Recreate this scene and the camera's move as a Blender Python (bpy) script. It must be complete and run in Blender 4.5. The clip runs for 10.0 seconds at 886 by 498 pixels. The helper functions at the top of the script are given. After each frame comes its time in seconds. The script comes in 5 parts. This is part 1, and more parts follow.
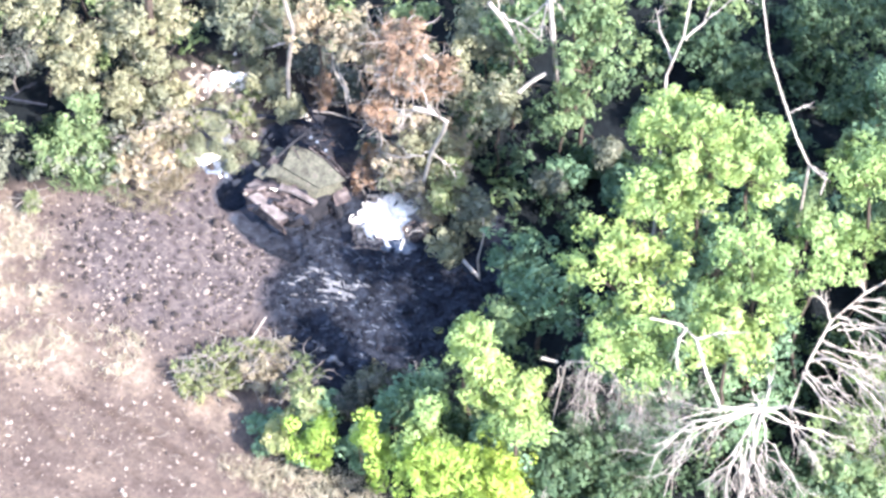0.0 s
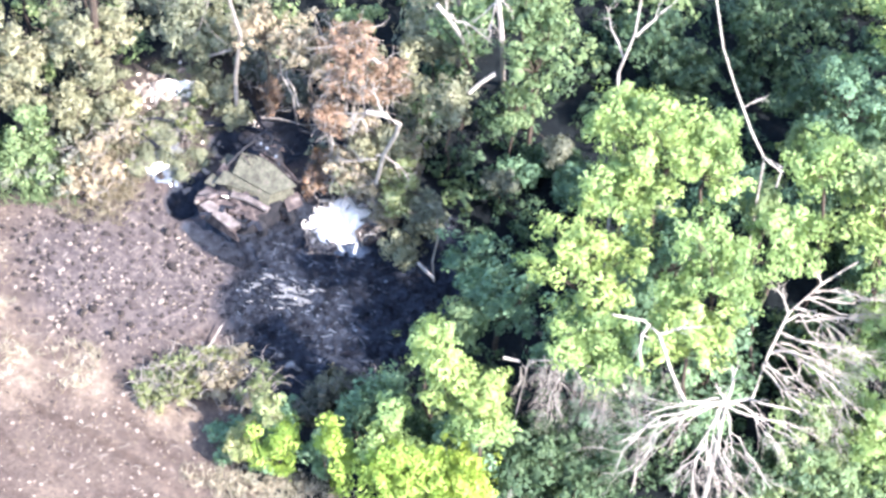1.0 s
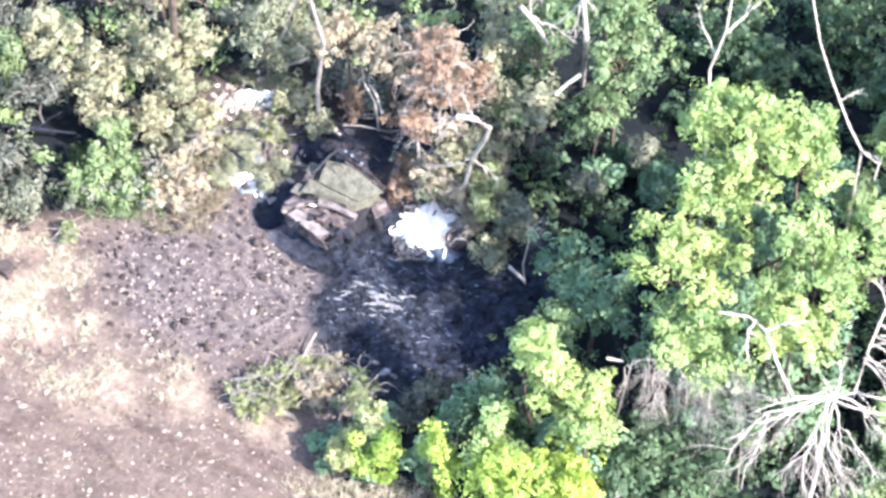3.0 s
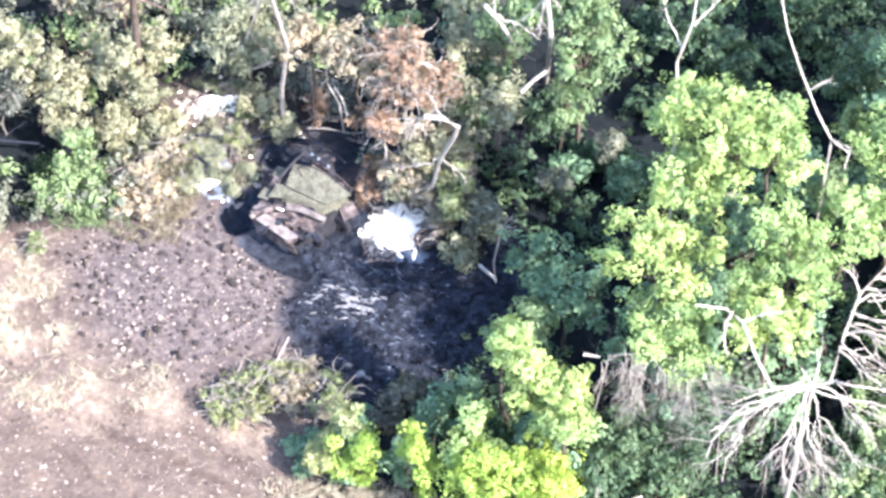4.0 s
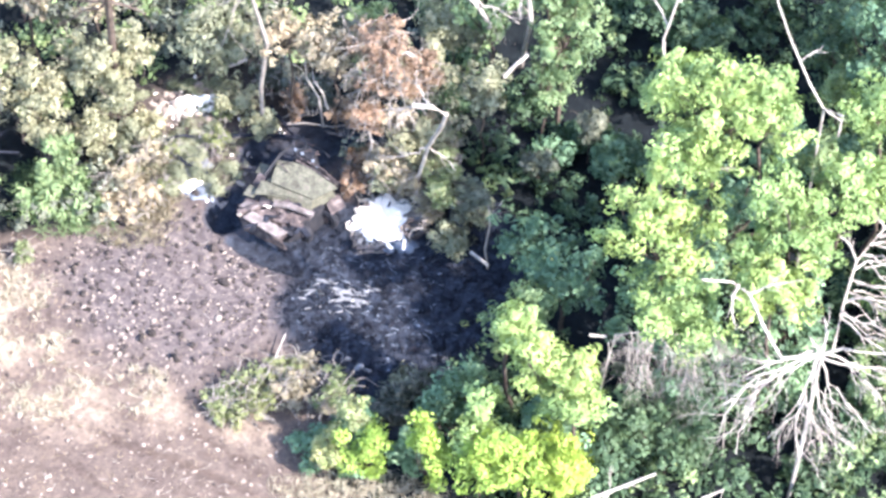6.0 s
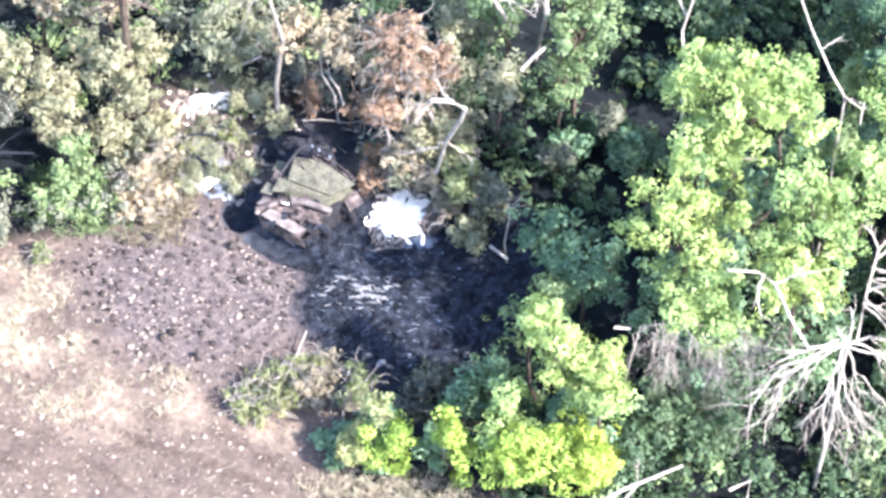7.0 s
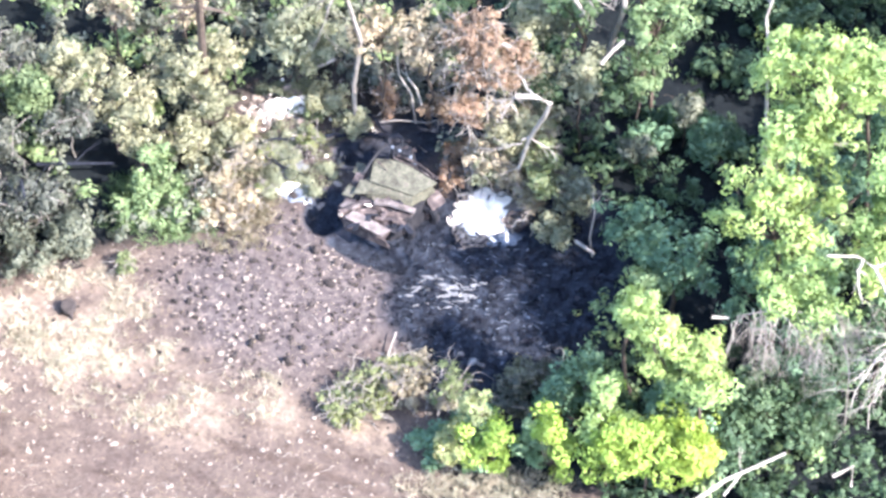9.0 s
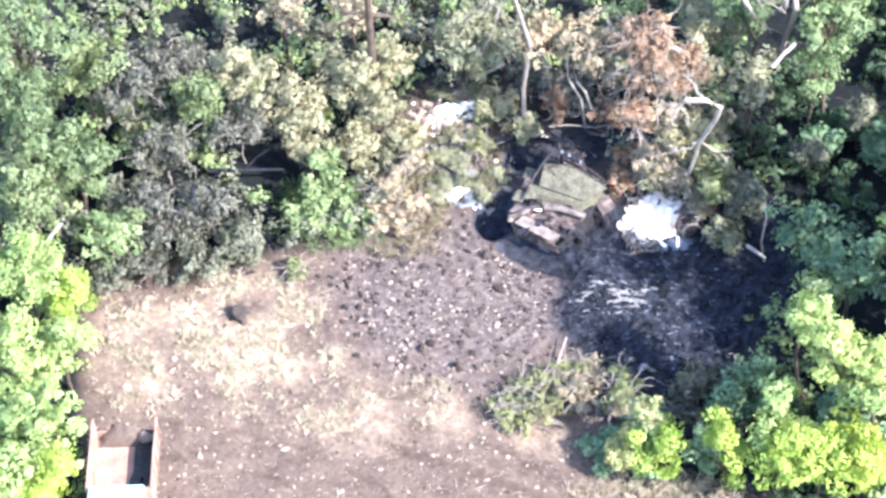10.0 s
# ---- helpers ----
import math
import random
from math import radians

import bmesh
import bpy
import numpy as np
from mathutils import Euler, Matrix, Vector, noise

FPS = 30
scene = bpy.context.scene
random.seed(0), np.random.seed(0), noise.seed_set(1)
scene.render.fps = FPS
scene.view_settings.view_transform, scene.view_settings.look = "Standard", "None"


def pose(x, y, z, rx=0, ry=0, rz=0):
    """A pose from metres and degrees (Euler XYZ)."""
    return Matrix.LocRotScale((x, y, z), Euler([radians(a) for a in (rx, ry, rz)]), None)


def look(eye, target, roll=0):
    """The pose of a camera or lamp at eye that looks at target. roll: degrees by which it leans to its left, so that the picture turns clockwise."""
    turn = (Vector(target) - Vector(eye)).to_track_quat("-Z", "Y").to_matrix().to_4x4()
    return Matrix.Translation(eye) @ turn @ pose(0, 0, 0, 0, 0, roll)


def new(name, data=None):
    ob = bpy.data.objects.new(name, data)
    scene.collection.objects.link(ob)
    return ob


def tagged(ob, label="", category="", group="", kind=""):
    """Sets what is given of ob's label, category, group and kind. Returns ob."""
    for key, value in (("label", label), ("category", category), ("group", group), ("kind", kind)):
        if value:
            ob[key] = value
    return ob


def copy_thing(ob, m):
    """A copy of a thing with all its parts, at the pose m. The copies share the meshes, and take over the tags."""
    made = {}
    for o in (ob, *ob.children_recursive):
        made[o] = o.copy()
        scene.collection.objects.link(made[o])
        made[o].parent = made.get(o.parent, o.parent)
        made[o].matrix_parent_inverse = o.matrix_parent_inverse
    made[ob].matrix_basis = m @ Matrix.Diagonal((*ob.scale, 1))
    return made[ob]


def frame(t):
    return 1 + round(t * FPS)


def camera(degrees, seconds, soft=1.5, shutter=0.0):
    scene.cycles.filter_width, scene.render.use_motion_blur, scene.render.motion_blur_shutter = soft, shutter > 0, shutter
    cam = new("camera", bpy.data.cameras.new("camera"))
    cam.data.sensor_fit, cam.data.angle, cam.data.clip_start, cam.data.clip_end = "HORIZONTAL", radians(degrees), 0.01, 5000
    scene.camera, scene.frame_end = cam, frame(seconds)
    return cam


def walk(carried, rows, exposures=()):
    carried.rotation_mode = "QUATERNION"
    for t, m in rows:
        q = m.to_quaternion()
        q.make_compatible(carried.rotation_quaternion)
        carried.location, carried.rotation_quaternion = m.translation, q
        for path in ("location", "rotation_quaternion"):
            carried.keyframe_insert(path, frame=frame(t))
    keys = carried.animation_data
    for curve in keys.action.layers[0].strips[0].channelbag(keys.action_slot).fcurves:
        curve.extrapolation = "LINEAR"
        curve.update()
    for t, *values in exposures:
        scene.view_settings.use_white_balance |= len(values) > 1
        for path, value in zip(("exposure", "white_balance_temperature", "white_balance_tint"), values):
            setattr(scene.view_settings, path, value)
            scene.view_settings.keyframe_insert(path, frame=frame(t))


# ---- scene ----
cam = camera(18.0, 10.0, soft=3.0)
PATH = [
    (0, (11.434, -68.477, 86.805), (6.296, 0.881, 1.581), 1.43),
    (0.5, (10.351, -68.575, 86.832), (7.144, 1.028, 1.714), 1.89),
    (1, (9.434, -68.667, 86.754), (8.074, 1.061, 1.689), 2.28),
    (1.5, (8.576, -68.720, 86.763), (9.208, 1.188, 1.836), 2.81),
    (2, (7.654, -68.725, 86.708), (7.515, 1.179, 1.777), 2.03),
    (2.5, (6.795, -68.790, 86.463), (5.477, 1.124, 1.550), 0.98),
    (3.8, (4.173, -68.626, 86.450), (4.405, 1.301, 1.537), 0.41),
    (4, (4.112, -68.644, 86.347), (5.679, 1.288, 1.452), 0.89),
    (4.5, (3.044, -68.687, 86.228), (7.806, 1.261, 1.467), 2.02),
    (5, (2.084, -68.583, 86.261), (5.196, 1.283, 1.355), 0.63),
    (5.5, (0.946, -68.576, 86.151), (5.766, 1.115, 1.180), 1.00),
    (7, (-1.612, -68.230, 85.838), (5.269, 1.091, 0.708), 0.51),
    (7.5, (-2.478, -68.224, 85.446), (2.798, 1.401, 0.450), -0.74),
    (8, (-3.266, -67.992, 85.503), (1.856, 1.427, 0.328), -1.33),
    (8.5, (-4.185, -68.080, 85.419), (3.184, 1.185, 0.283), -0.71),
    (9, (-5.353, -67.996, 85.339), (1.945, 1.567, 0.440), -1.12),
    (9.5, (-5.396, -67.873, 85.134), (-3.183, 2.223, 0.389), -4.52),
    (10, (-5.387, -67.825, 85.104), (-4.662, 2.582, 0.592), -5.45),
]
walk(cam, [(t, look(eye, target, roll)) for t, eye, target, roll in PATH], [(0.0, 2.98, 6120, 16), (1.5, 3.00, 6120, 16), (4.0, 3.06, 6120, 16), (9.0, 3.07, 6120, 16), (10.0, 3.01, 6120, 16)])

# ---- light ----
SUN_TO = Vector((0.615, -0.455, 0.643)).normalized()
world = bpy.data.worlds.new("sky")
scene.world = world
world.use_nodes = True
sky_nodes = world.node_tree.nodes
sky = sky_nodes.new("ShaderNodeTexSky")
sky.sky_type = "NISHITA"
sky.sun_disc = False
sky.sun_elevation = math.asin(SUN_TO.z)
sky.sun_rotation = math.atan2(SUN_TO.x, SUN_TO.y)
sky_nodes["Background"].inputs["Strength"].default_value = 0.15
world.node_tree.links.new(sky.outputs[0], sky_nodes["Background"].inputs["Color"])
sun = new("sun", bpy.data.lights.new("sun", "SUN"))
sun.data.energy = 3.5
sun.data.angle = radians(0.5)
sun.data.color = (1.0, 0.955, 0.895)
sun.matrix_world = look(SUN_TO * 200, (0, 0, 0))


# ---- materials ----
def nodes_of(name):
    m = bpy.data.materials.new(name)
    m.use_nodes = True
    return m, m.node_tree.nodes, m.node_tree.links, m.node_tree.nodes["Principled BSDF"]


def ramp(nodes, links, source, stops):
    r = nodes.new("ShaderNodeValToRGB")
    els = r.color_ramp.elements
    while len(els) < len(stops):
        els.new(0.5)
    for e, (p, c) in zip(els, stops):
        e.position = p
        e.color = (*c, 1) if len(c) == 3 else c
    links.new(source, r.inputs[0])
    return r.outputs[0]


def noise_of(nodes, links, scale, detail=4, rough=0.6, coords="Object"):
    tc = nodes.new("ShaderNodeTexCoord")
    n = nodes.new("ShaderNodeTexNoise")
    n.inputs["Scale"].default_value = scale
    n.inputs["Detail"].default_value = detail
    n.inputs["Roughness"].default_value = rough
    links.new(tc.outputs[coords], n.inputs["Vector"])
    return n.outputs[0]


def mixed(nodes, links, fac, a, b, mode="MIX"):
    m = nodes.new("ShaderNodeMix")
    m.data_type, m.blend_type = "RGBA", mode
    for value, slot in ((fac, 0), (a, 6), (b, 7)):
        if isinstance(value, (int, float)):
            m.inputs[slot].default_value = value
        elif isinstance(value, tuple):
            m.inputs[slot].default_value = (*value, 1)
        else:
            links.new(value, m.inputs[slot])
    return m.outputs[2]


def surface(name, stops, scale=3.0, fine=25.0, roughness=0.8, metal=0.0, bump=0.3, spread=0.35, gloss=0.3):
    """A weathered surface: large patches from the ramp, a fine grain over them, and relief."""
    m, n, l, p = nodes_of(name)
    big = ramp(n, l, noise_of(n, l, scale), stops)
    grain = ramp(n, l, noise_of(n, l, fine, 3), [(0.3, (1 - spread,) * 3), (0.7, (1.0,) * 3)])
    l.new(mixed(n, l, 1.0, big, grain, "MULTIPLY"), p.inputs["Base Color"])
    p.inputs["Roughness"].default_value = roughness
    p.inputs["Metallic"].default_value = metal
    p.inputs["Specular IOR Level"].default_value = gloss
    b = n.new("ShaderNodeBump")
    b.inputs["Strength"].default_value = bump
    b.inputs["Distance"].default_value = 0.03
    l.new(noise_of(n, l, fine * 0.6, 5), b.inputs["Height"])
    l.new(b.outputs[0], p.inputs["Normal"])
    return m


def leaf_material(name, stops, through_light=0.28):
    """Leaves: each one its own shade, whole sprays drifting in hue, light passing through."""
    m, n, l, p = nodes_of(name)
    geo = n.new("ShaderNodeNewGeometry")
    blend = n.new("ShaderNodeMix")
    blend.inputs[0].default_value = 0.62
    l.new(geo.outputs["Random Per Island"], blend.inputs[2])
    spray = ramp(n, l, noise_of(n, l, 2.4, 2), [(0.32, (0.0, 0.0, 0.0)), (0.68, (1.0, 1.0, 1.0))])
    l.new(spray, blend.inputs[3])
    own = ramp(n, l, blend.outputs[0], stops)
    drift = ramp(n, l, noise_of(n, l, 0.9, 3), [(0.3, (0.72, 0.78, 0.75)), (0.7, (1.0, 1.0, 1.0))])
    info = n.new("ShaderNodeObjectInfo")
    kin = ramp(n, l, info.outputs["Random"], [(0.0, (0.80, 0.84, 0.82)), (0.5, (0.97, 0.98, 0.96)), (1.0, (1.14, 1.07, 0.96))])
    col = mixed(n, l, 1.0, mixed(n, l, 1.0, own, drift, "MULTIPLY"), kin, "MULTIPLY")
    l.new(col, p.inputs["Base Color"])
    p.inputs["Roughness"].default_value = 0.55
    p.inputs["Specular IOR Level"].default_value = 0.16
    tr = n.new("ShaderNodeBsdfTranslucent")
    l.new(mixed(n, l, 1.0, col, (1.0, 1.0, 0.55), "MULTIPLY"), tr.inputs["Color"])
    mix = n.new("ShaderNodeMixShader")
    mix.inputs[0].default_value = through_light
    l.new(p.outputs[0], mix.inputs[1])
    l.new(tr.outputs[0], mix.inputs[2])
    l.new(mix.outputs[0], n["Material Output"].inputs[0])
    return m


BRIGHT = leaf_material("sunlit_leaves", [(0.0, (0.148, 0.212, 0.070)), (0.5, (0.247, 0.326, 0.120)), (1.0, (0.362, 0.448, 0.190))])
YELLOW = leaf_material("yellow_leaves", [(0.0, (0.165, 0.250, 0.044)), (0.5, (0.275, 0.368, 0.072)), (1.0, (0.405, 0.475, 0.140))])
GREEN = leaf_material("green_leaves", [(0.0, (0.085, 0.125, 0.060)), (0.5, (0.158, 0.216, 0.102)), (1.0, (0.280, 0.325, 0.170))])
GROVE = leaf_material("clumped_green_leaves", [(0.0, (0.056, 0.079, 0.038)), (0.5, (0.116, 0.152, 0.076)), (1.0, (0.212, 0.254, 0.132))])
# Darker leaves, also used for the shaded lower crowns of light green trees.
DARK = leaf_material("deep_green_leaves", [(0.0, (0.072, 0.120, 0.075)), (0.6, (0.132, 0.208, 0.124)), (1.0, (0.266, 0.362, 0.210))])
# Shaded copy of the deep green leaves: shade is put into the colour.
SHADED_GREEN = leaf_material("shaded_green_leaves", [(0.0, (0.034, 0.058, 0.034)), (0.6, (0.068, 0.108, 0.060)), (1.0, (0.140, 0.195, 0.108))])
DUSTY = leaf_material("pale_dusty_leaves", [(0.0, (0.125, 0.120, 0.078)), (0.5, (0.225, 0.216, 0.138)), (1.0, (0.350, 0.328, 0.220))], 0.25)
SHRUB = leaf_material("olive_shrub_leaves", [(0.0, (0.078, 0.089, 0.040)), (0.5, (0.156, 0.174, 0.081)), (1.0, (0.266, 0.277, 0.145))], 0.25)
SINGED = leaf_material("singed_leaves", [(0.0, (0.030, 0.033, 0.028)), (0.5, (0.070, 0.072, 0.058)), (1.0, (0.160, 0.156, 0.128))], 0.2)
DULL = leaf_material("dusty_leaves", [(0.0, (0.055, 0.058, 0.046)), (0.5, (0.123, 0.126, 0.092)), (1.0, (0.239, 0.232, 0.175))], 0.25)
SCORCHED = leaf_material("scorched_leaves", [(0.0, (0.112, 0.068, 0.046)), (0.5, (0.228, 0.137, 0.093)), (1.0, (0.348, 0.240, 0.174))], 0.2)
DRY = leaf_material("dry_leaves", [(0.0, (0.149, 0.113, 0.076)), (0.5, (0.281, 0.221, 0.153)), (1.0, (0.405, 0.345, 0.258))], 0.2)
EDGE = leaf_material("yellowing_leaves", [(0.0, (0.150, 0.180, 0.070)), (0.5, (0.270, 0.290, 0.130)), (1.0, (0.430, 0.400, 0.240))])
STRAW = leaf_material("straw", [(0.0, (0.240, 0.192, 0.144)), (0.5, (0.416, 0.344, 0.264)), (1.0, (0.592, 0.520, 0.416))], 0.15)
BARK = surface("bark", [(0.3, (0.041, 0.032, 0.026)), (0.7, (0.098, 0.075, 0.060))], 4, 30, gloss=0.08)
PALE_WOOD = surface("bleached_wood", [(0.3, (0.211, 0.176, 0.145)), (0.7, (0.370, 0.330, 0.286))], 3, 30)
GREY_WOOD = surface("grey_wood", [(0.3, (0.14, 0.12, 0.10)), (0.7, (0.27, 0.235, 0.205))], 3, 30)
CHAR = surface("charred", [(0.3, (0.007, 0.007, 0.012)), (0.7, (0.024, 0.027, 0.035))], 3, 20, gloss=0.08)
OLIVE = surface("olive_paint", [(0.28, (0.040, 0.036, 0.030)), (0.42, (0.080, 0.076, 0.056)), (0.56, (0.112, 0.108, 0.078)), (0.70, (0.136, 0.116, 0.095))], 2.1, 9, 0.8, spread=0.5, gloss=0.15)
RUST = surface("burnt_steel", [(0.30, (0.016, 0.013, 0.016)), (0.46, (0.049, 0.036, 0.034)), (0.58, (0.095, 0.070, 0.063)), (0.72, (0.181, 0.150, 0.136))], 3.2, 11, 0.75, spread=0.5)
PALE_STEEL = surface("ash_pale_steel", [(0.3, (0.075, 0.060, 0.055)), (0.55, (0.150, 0.124, 0.114)), (0.75, (0.235, 0.205, 0.190))], 3.2, 11, 0.8, spread=0.4, gloss=0.15)
BLACK_STEEL = surface("sooty_steel", [(0.3, (0.007, 0.008, 0.011)), (0.7, (0.031, 0.029, 0.032))], 3, 20, 0.6, gloss=0.15)
ASH = surface("white_ash", [(0.25, (0.86, 0.76, 0.64)), (0.5, (0.95, 0.84, 0.71))], 3, 18, 0.9, spread=0.12)
GREY_ASH = surface("grey_ash", [(0.3, (0.050, 0.057, 0.072)), (0.7, (0.187, 0.209, 0.242))], 3, 18, 0.9, gloss=0.08)
PALE_ASH = surface("pale_ash", [(0.3, (0.110, 0.110, 0.115)), (0.7, (0.230, 0.225, 0.225))], 3, 18, 0.9)
RUBBER = surface("rubber", [(0.3, (0.015, 0.015, 0.016)), (0.7, (0.04, 0.04, 0.04))], 4, 30, 0.8)
BOX_PAINT = surface("faded_brown_paint", [(0.3, (0.200, 0.115, 0.088)), (0.55, (0.275, 0.175, 0.135)), (0.75, (0.338, 0.244, 0.200))], 1.3, 14, 0.65)
TURQUOISE = surface("pale_turquoise_paint", [(0.3, (0.22, 0.40, 0.37)), (0.7, (0.33, 0.50, 0.46))], 1.5, 14, 0.5)
PALE_STONE = surface("pale_rubble", [(0.3, (0.153, 0.117, 0.095)), (0.7, (0.292, 0.241, 0.197))], 2, 12, 0.9)
CLOD = surface("dark_clods", [(0.3, (0.021, 0.018, 0.016)), (0.7, (0.062, 0.050, 0.046))], 2, 12, 0.95, gloss=0.08)
SOIL = surface("loose_soil", [(0.3, (0.066, 0.050, 0.043)), (0.7, (0.118, 0.092, 0.078))], 2, 12, 0.95, gloss=0.08)


def ground_material():
    m, n, l, p = nodes_of("ground")

    def layer(name):
        a = n.new("ShaderNodeAttribute")
        a.attribute_name = name
        return a.outputs["Fac"]

    base = ramp(n, l, noise_of(n, l, 0.55, 5), [(0.3, (0.068, 0.051, 0.044)), (0.5, (0.086, 0.066, 0.055)), (0.72, (0.110, 0.085, 0.068))])
    clods = ramp(n, l, noise_of(n, l, 5.0, 7, 0.78), [(0.32, (0.45, 0.43, 0.43)), (0.48, (0.92, 0.91, 0.90)), (0.60, (1.12, 1.08, 1.04)), (0.74, (1.55, 1.48, 1.40))])
    singed = ramp(n, l, noise_of(n, l, 2.6, 7, 0.75), [(0.34, (0.032, 0.026, 0.027)), (0.46, (0.068, 0.056, 0.055)), (0.58, (0.096, 0.080, 0.074)), (0.70, (0.140, 0.112, 0.101))])
    patches = ramp(n, l, noise_of(n, l, 1.5, 4, 0.65), [(0.32, (0.74, 0.72, 0.71)), (0.5, (0.95, 0.95, 0.95)), (0.70, (1.16, 1.14, 1.12))])
    base = mixed(n, l, 1.0, base, patches, "MULTIPLY")
    singed = mixed(n, l, 1.0, singed, patches, "MULTIPLY")
    trodden = mixed(n, l, 1.0, base, (0.66, 0.63, 0.62), "MULTIPLY")
    base = mixed(n, l, layer("rut"), base, trodden)
    col = mixed(n, l, layer("singed"), base, singed)
    straw = ramp(n, l, noise_of(n, l, 3.0, 6, 0.7), [(0.3, (0.140, 0.105, 0.080)), (0.5, (0.270, 0.210, 0.155)), (0.70, (0.410, 0.335, 0.245))])
    col = mixed(n, l, layer("straw"), col, straw)
    col = mixed(n, l, 1.0, col, clods, "MULTIPLY")
    # Near-black tones: the shade of the trees is put into this colour.
    shaded_litter = ramp(n, l, noise_of(n, l, 3.5, 6, 0.7), [(0.3, (0.004, 0.005, 0.006)), (0.55, (0.007, 0.009, 0.010)), (0.8, (0.015, 0.019, 0.018))])
    col = mixed(n, l, layer("shaded_litter"), col, shaded_litter)
    # Soot tones tinted blue to stand for haze and shade as well.
    soot = ramp(n, l, noise_of(n, l, 2.6, 7, 0.72), [(0.34, (0.008, 0.009, 0.013)), (0.50, (0.020, 0.023, 0.031)), (0.62, (0.032, 0.037, 0.049)), (0.76, (0.055, 0.064, 0.084))])
    col = mixed(n, l, layer("soot"), col, soot)
    l.new(col, p.inputs["Base Color"])
    p.inputs["Roughness"].default_value = 0.95
    p.inputs["Specular IOR Level"].default_value = 0.08
    b = n.new("ShaderNodeBump")
    b.inputs["Strength"].default_value = 0.6
    b.inputs["Distance"].default_value = 0.08
    l.new(noise_of(n, l, 7.0, 6, 0.7), b.inputs["Height"])
    l.new(b.outputs[0], p.inputs["Normal"])
    return m


GROUND = ground_material()


# ---- makers ----
def mesh_from(name, verts, faces, material):
    me = bpy.data.meshes.new(name)
    me.from_pydata([tuple(v) for v in verts], [], faces)
    me.materials.append(material)
    me.update()
    return me


def part(name, data, material, parent, label=""):
    """One mesh object under a thing or a part; data is a bmesh or a ready mesh."""
    if isinstance(data, bmesh.types.BMesh):
        me = bpy.data.meshes.new(name)
        data.to_mesh(me)
        data.free()
        me.materials.append(material)
        data = me
    ob = new(name, data)
    ob.parent = parent
    return tagged(ob, label)


def thing(name, label, category, at=(0, 0, 0), group="", turn=0.0):
    ob = new(name)
    ob.location = at
    ob.rotation_euler = (0, 0, radians(turn))
    return tagged(ob, label, category, group)


def box(bm, size, m=None, bevel=0.0):
    made = bmesh.ops.create_cube(bm, size=1.0)["verts"]
    bmesh.ops.scale(bm, vec=size, verts=made)
    if bevel:
        edges = list({e for v in made for e in v.link_edges})
        done = bmesh.ops.bevel(bm, geom=edges, offset=bevel, segments=2, affect="EDGES")
        made = list({v for f in done["faces"] for v in f.verts} | {v for v in made if v.is_valid})
    if m is not None:
        bmesh.ops.transform(bm, matrix=m, verts=made)
    return made


def slab(corners, thick):
    """A bent plate: a quadrilateral of four corners with thickness."""
    bm = bmesh.new()
    c = [Vector(p) for p in corners]
    n = (c[2] - c[0]).cross(c[3] - c[1]).normalized() * thick
    top = [bm.verts.new(p) for p in c]
    low = [bm.verts.new(p - n) for p in c]
    bm.faces.new(top)
    bm.faces.new(low[::-1])
    for i in range(4):
        j = (i + 1) % 4
        bm.faces.new((top[j], top[i], low[i], low[j]))
    bmesh.ops.recalc_face_normals(bm, faces=bm.faces)
    bmesh.ops.bevel(bm, geom=list(bm.edges), offset=min(0.015, thick * 0.3), segments=1, affect="EDGES")
    return bm


def tubes(strands, sides=6):
    """Verts and faces of tapered tubes; each strand is a list of (point, radius)."""
    verts, faces = [], []
    for strand in strands:
        start = len(verts)
        pts = [Vector(p) for p, _ in strand]
        for i, (p, r) in enumerate(strand):
            way = (pts[min(i + 1, len(pts) - 1)] - pts[max(i - 1, 0)]).normalized()
            side = way.orthogonal().normalized()
            over = way.cross(side)
            for k in range(sides):
                a = 2 * math.pi * k / sides
                verts.append(pts[i] + (side * math.cos(a) + over * math.sin(a)) * r)
        for i in range(len(strand) - 1):
            for k in range(sides):
                a, b = start + i * sides + k, start + i * sides + (k + 1) % sides
                faces.append((a, b, b + sides, a + sides))
        faces.append(tuple(start + k for k in range(sides))[::-1])
        faces.append(tuple(start + (len(strand) - 1) * sides + k for k in range(sides)))
    return verts, faces


def limb(a, b, r0, r1, rng, bend=0.12, steps=5):
    """A bowed, tapered limb from a to b."""
    a, b = Vector(a), Vector(b)
    span = (b - a).length
    sway = Vector((rng.uniform(-1, 1), rng.uniform(-1, 1), rng.uniform(-0.4, 1))) * span * bend
    out = []
    for i in range(steps + 1):
        f = i / steps
        jog = Vector((rng.gauss(0, 1), rng.gauss(0, 1), rng.gauss(0, 1))) * span * 0.018
        out.append((a.lerp(b, f) + sway * math.sin(math.pi * f) + (jog if 0 < i < steps else Vector()), r0 + (r1 - r0) * f))
    return out


def branching(a, b, r, rng, depth=2, spread=0.55, count=4, droop=0.0):
    """A bare limb with side branches and twigs."""
    main = limb(a, b, r, r * 0.3, rng, 0.10 + 0.25 * droop, 7)
    strands = [main]
    if depth:
        way = Vector(b) - Vector(a)
        for _ in range(count):
            k = rng.randint(2, 6)
            p, pr = main[k]
            side = Vector((rng.gauss(0, 1), rng.gauss(0, 1), rng.gauss(0, 0.8))).normalized()
            tip = p + (way.normalized() * (1 - spread) + side * spread).normalized() * way.length * rng.uniform(0.3, 0.6)
            tip.z -= droop * way.length * 0.3
            strands += branching(p, tip, pr * 0.6, rng, depth - 1, spread, max(2, count - 1), droop)
    return strands


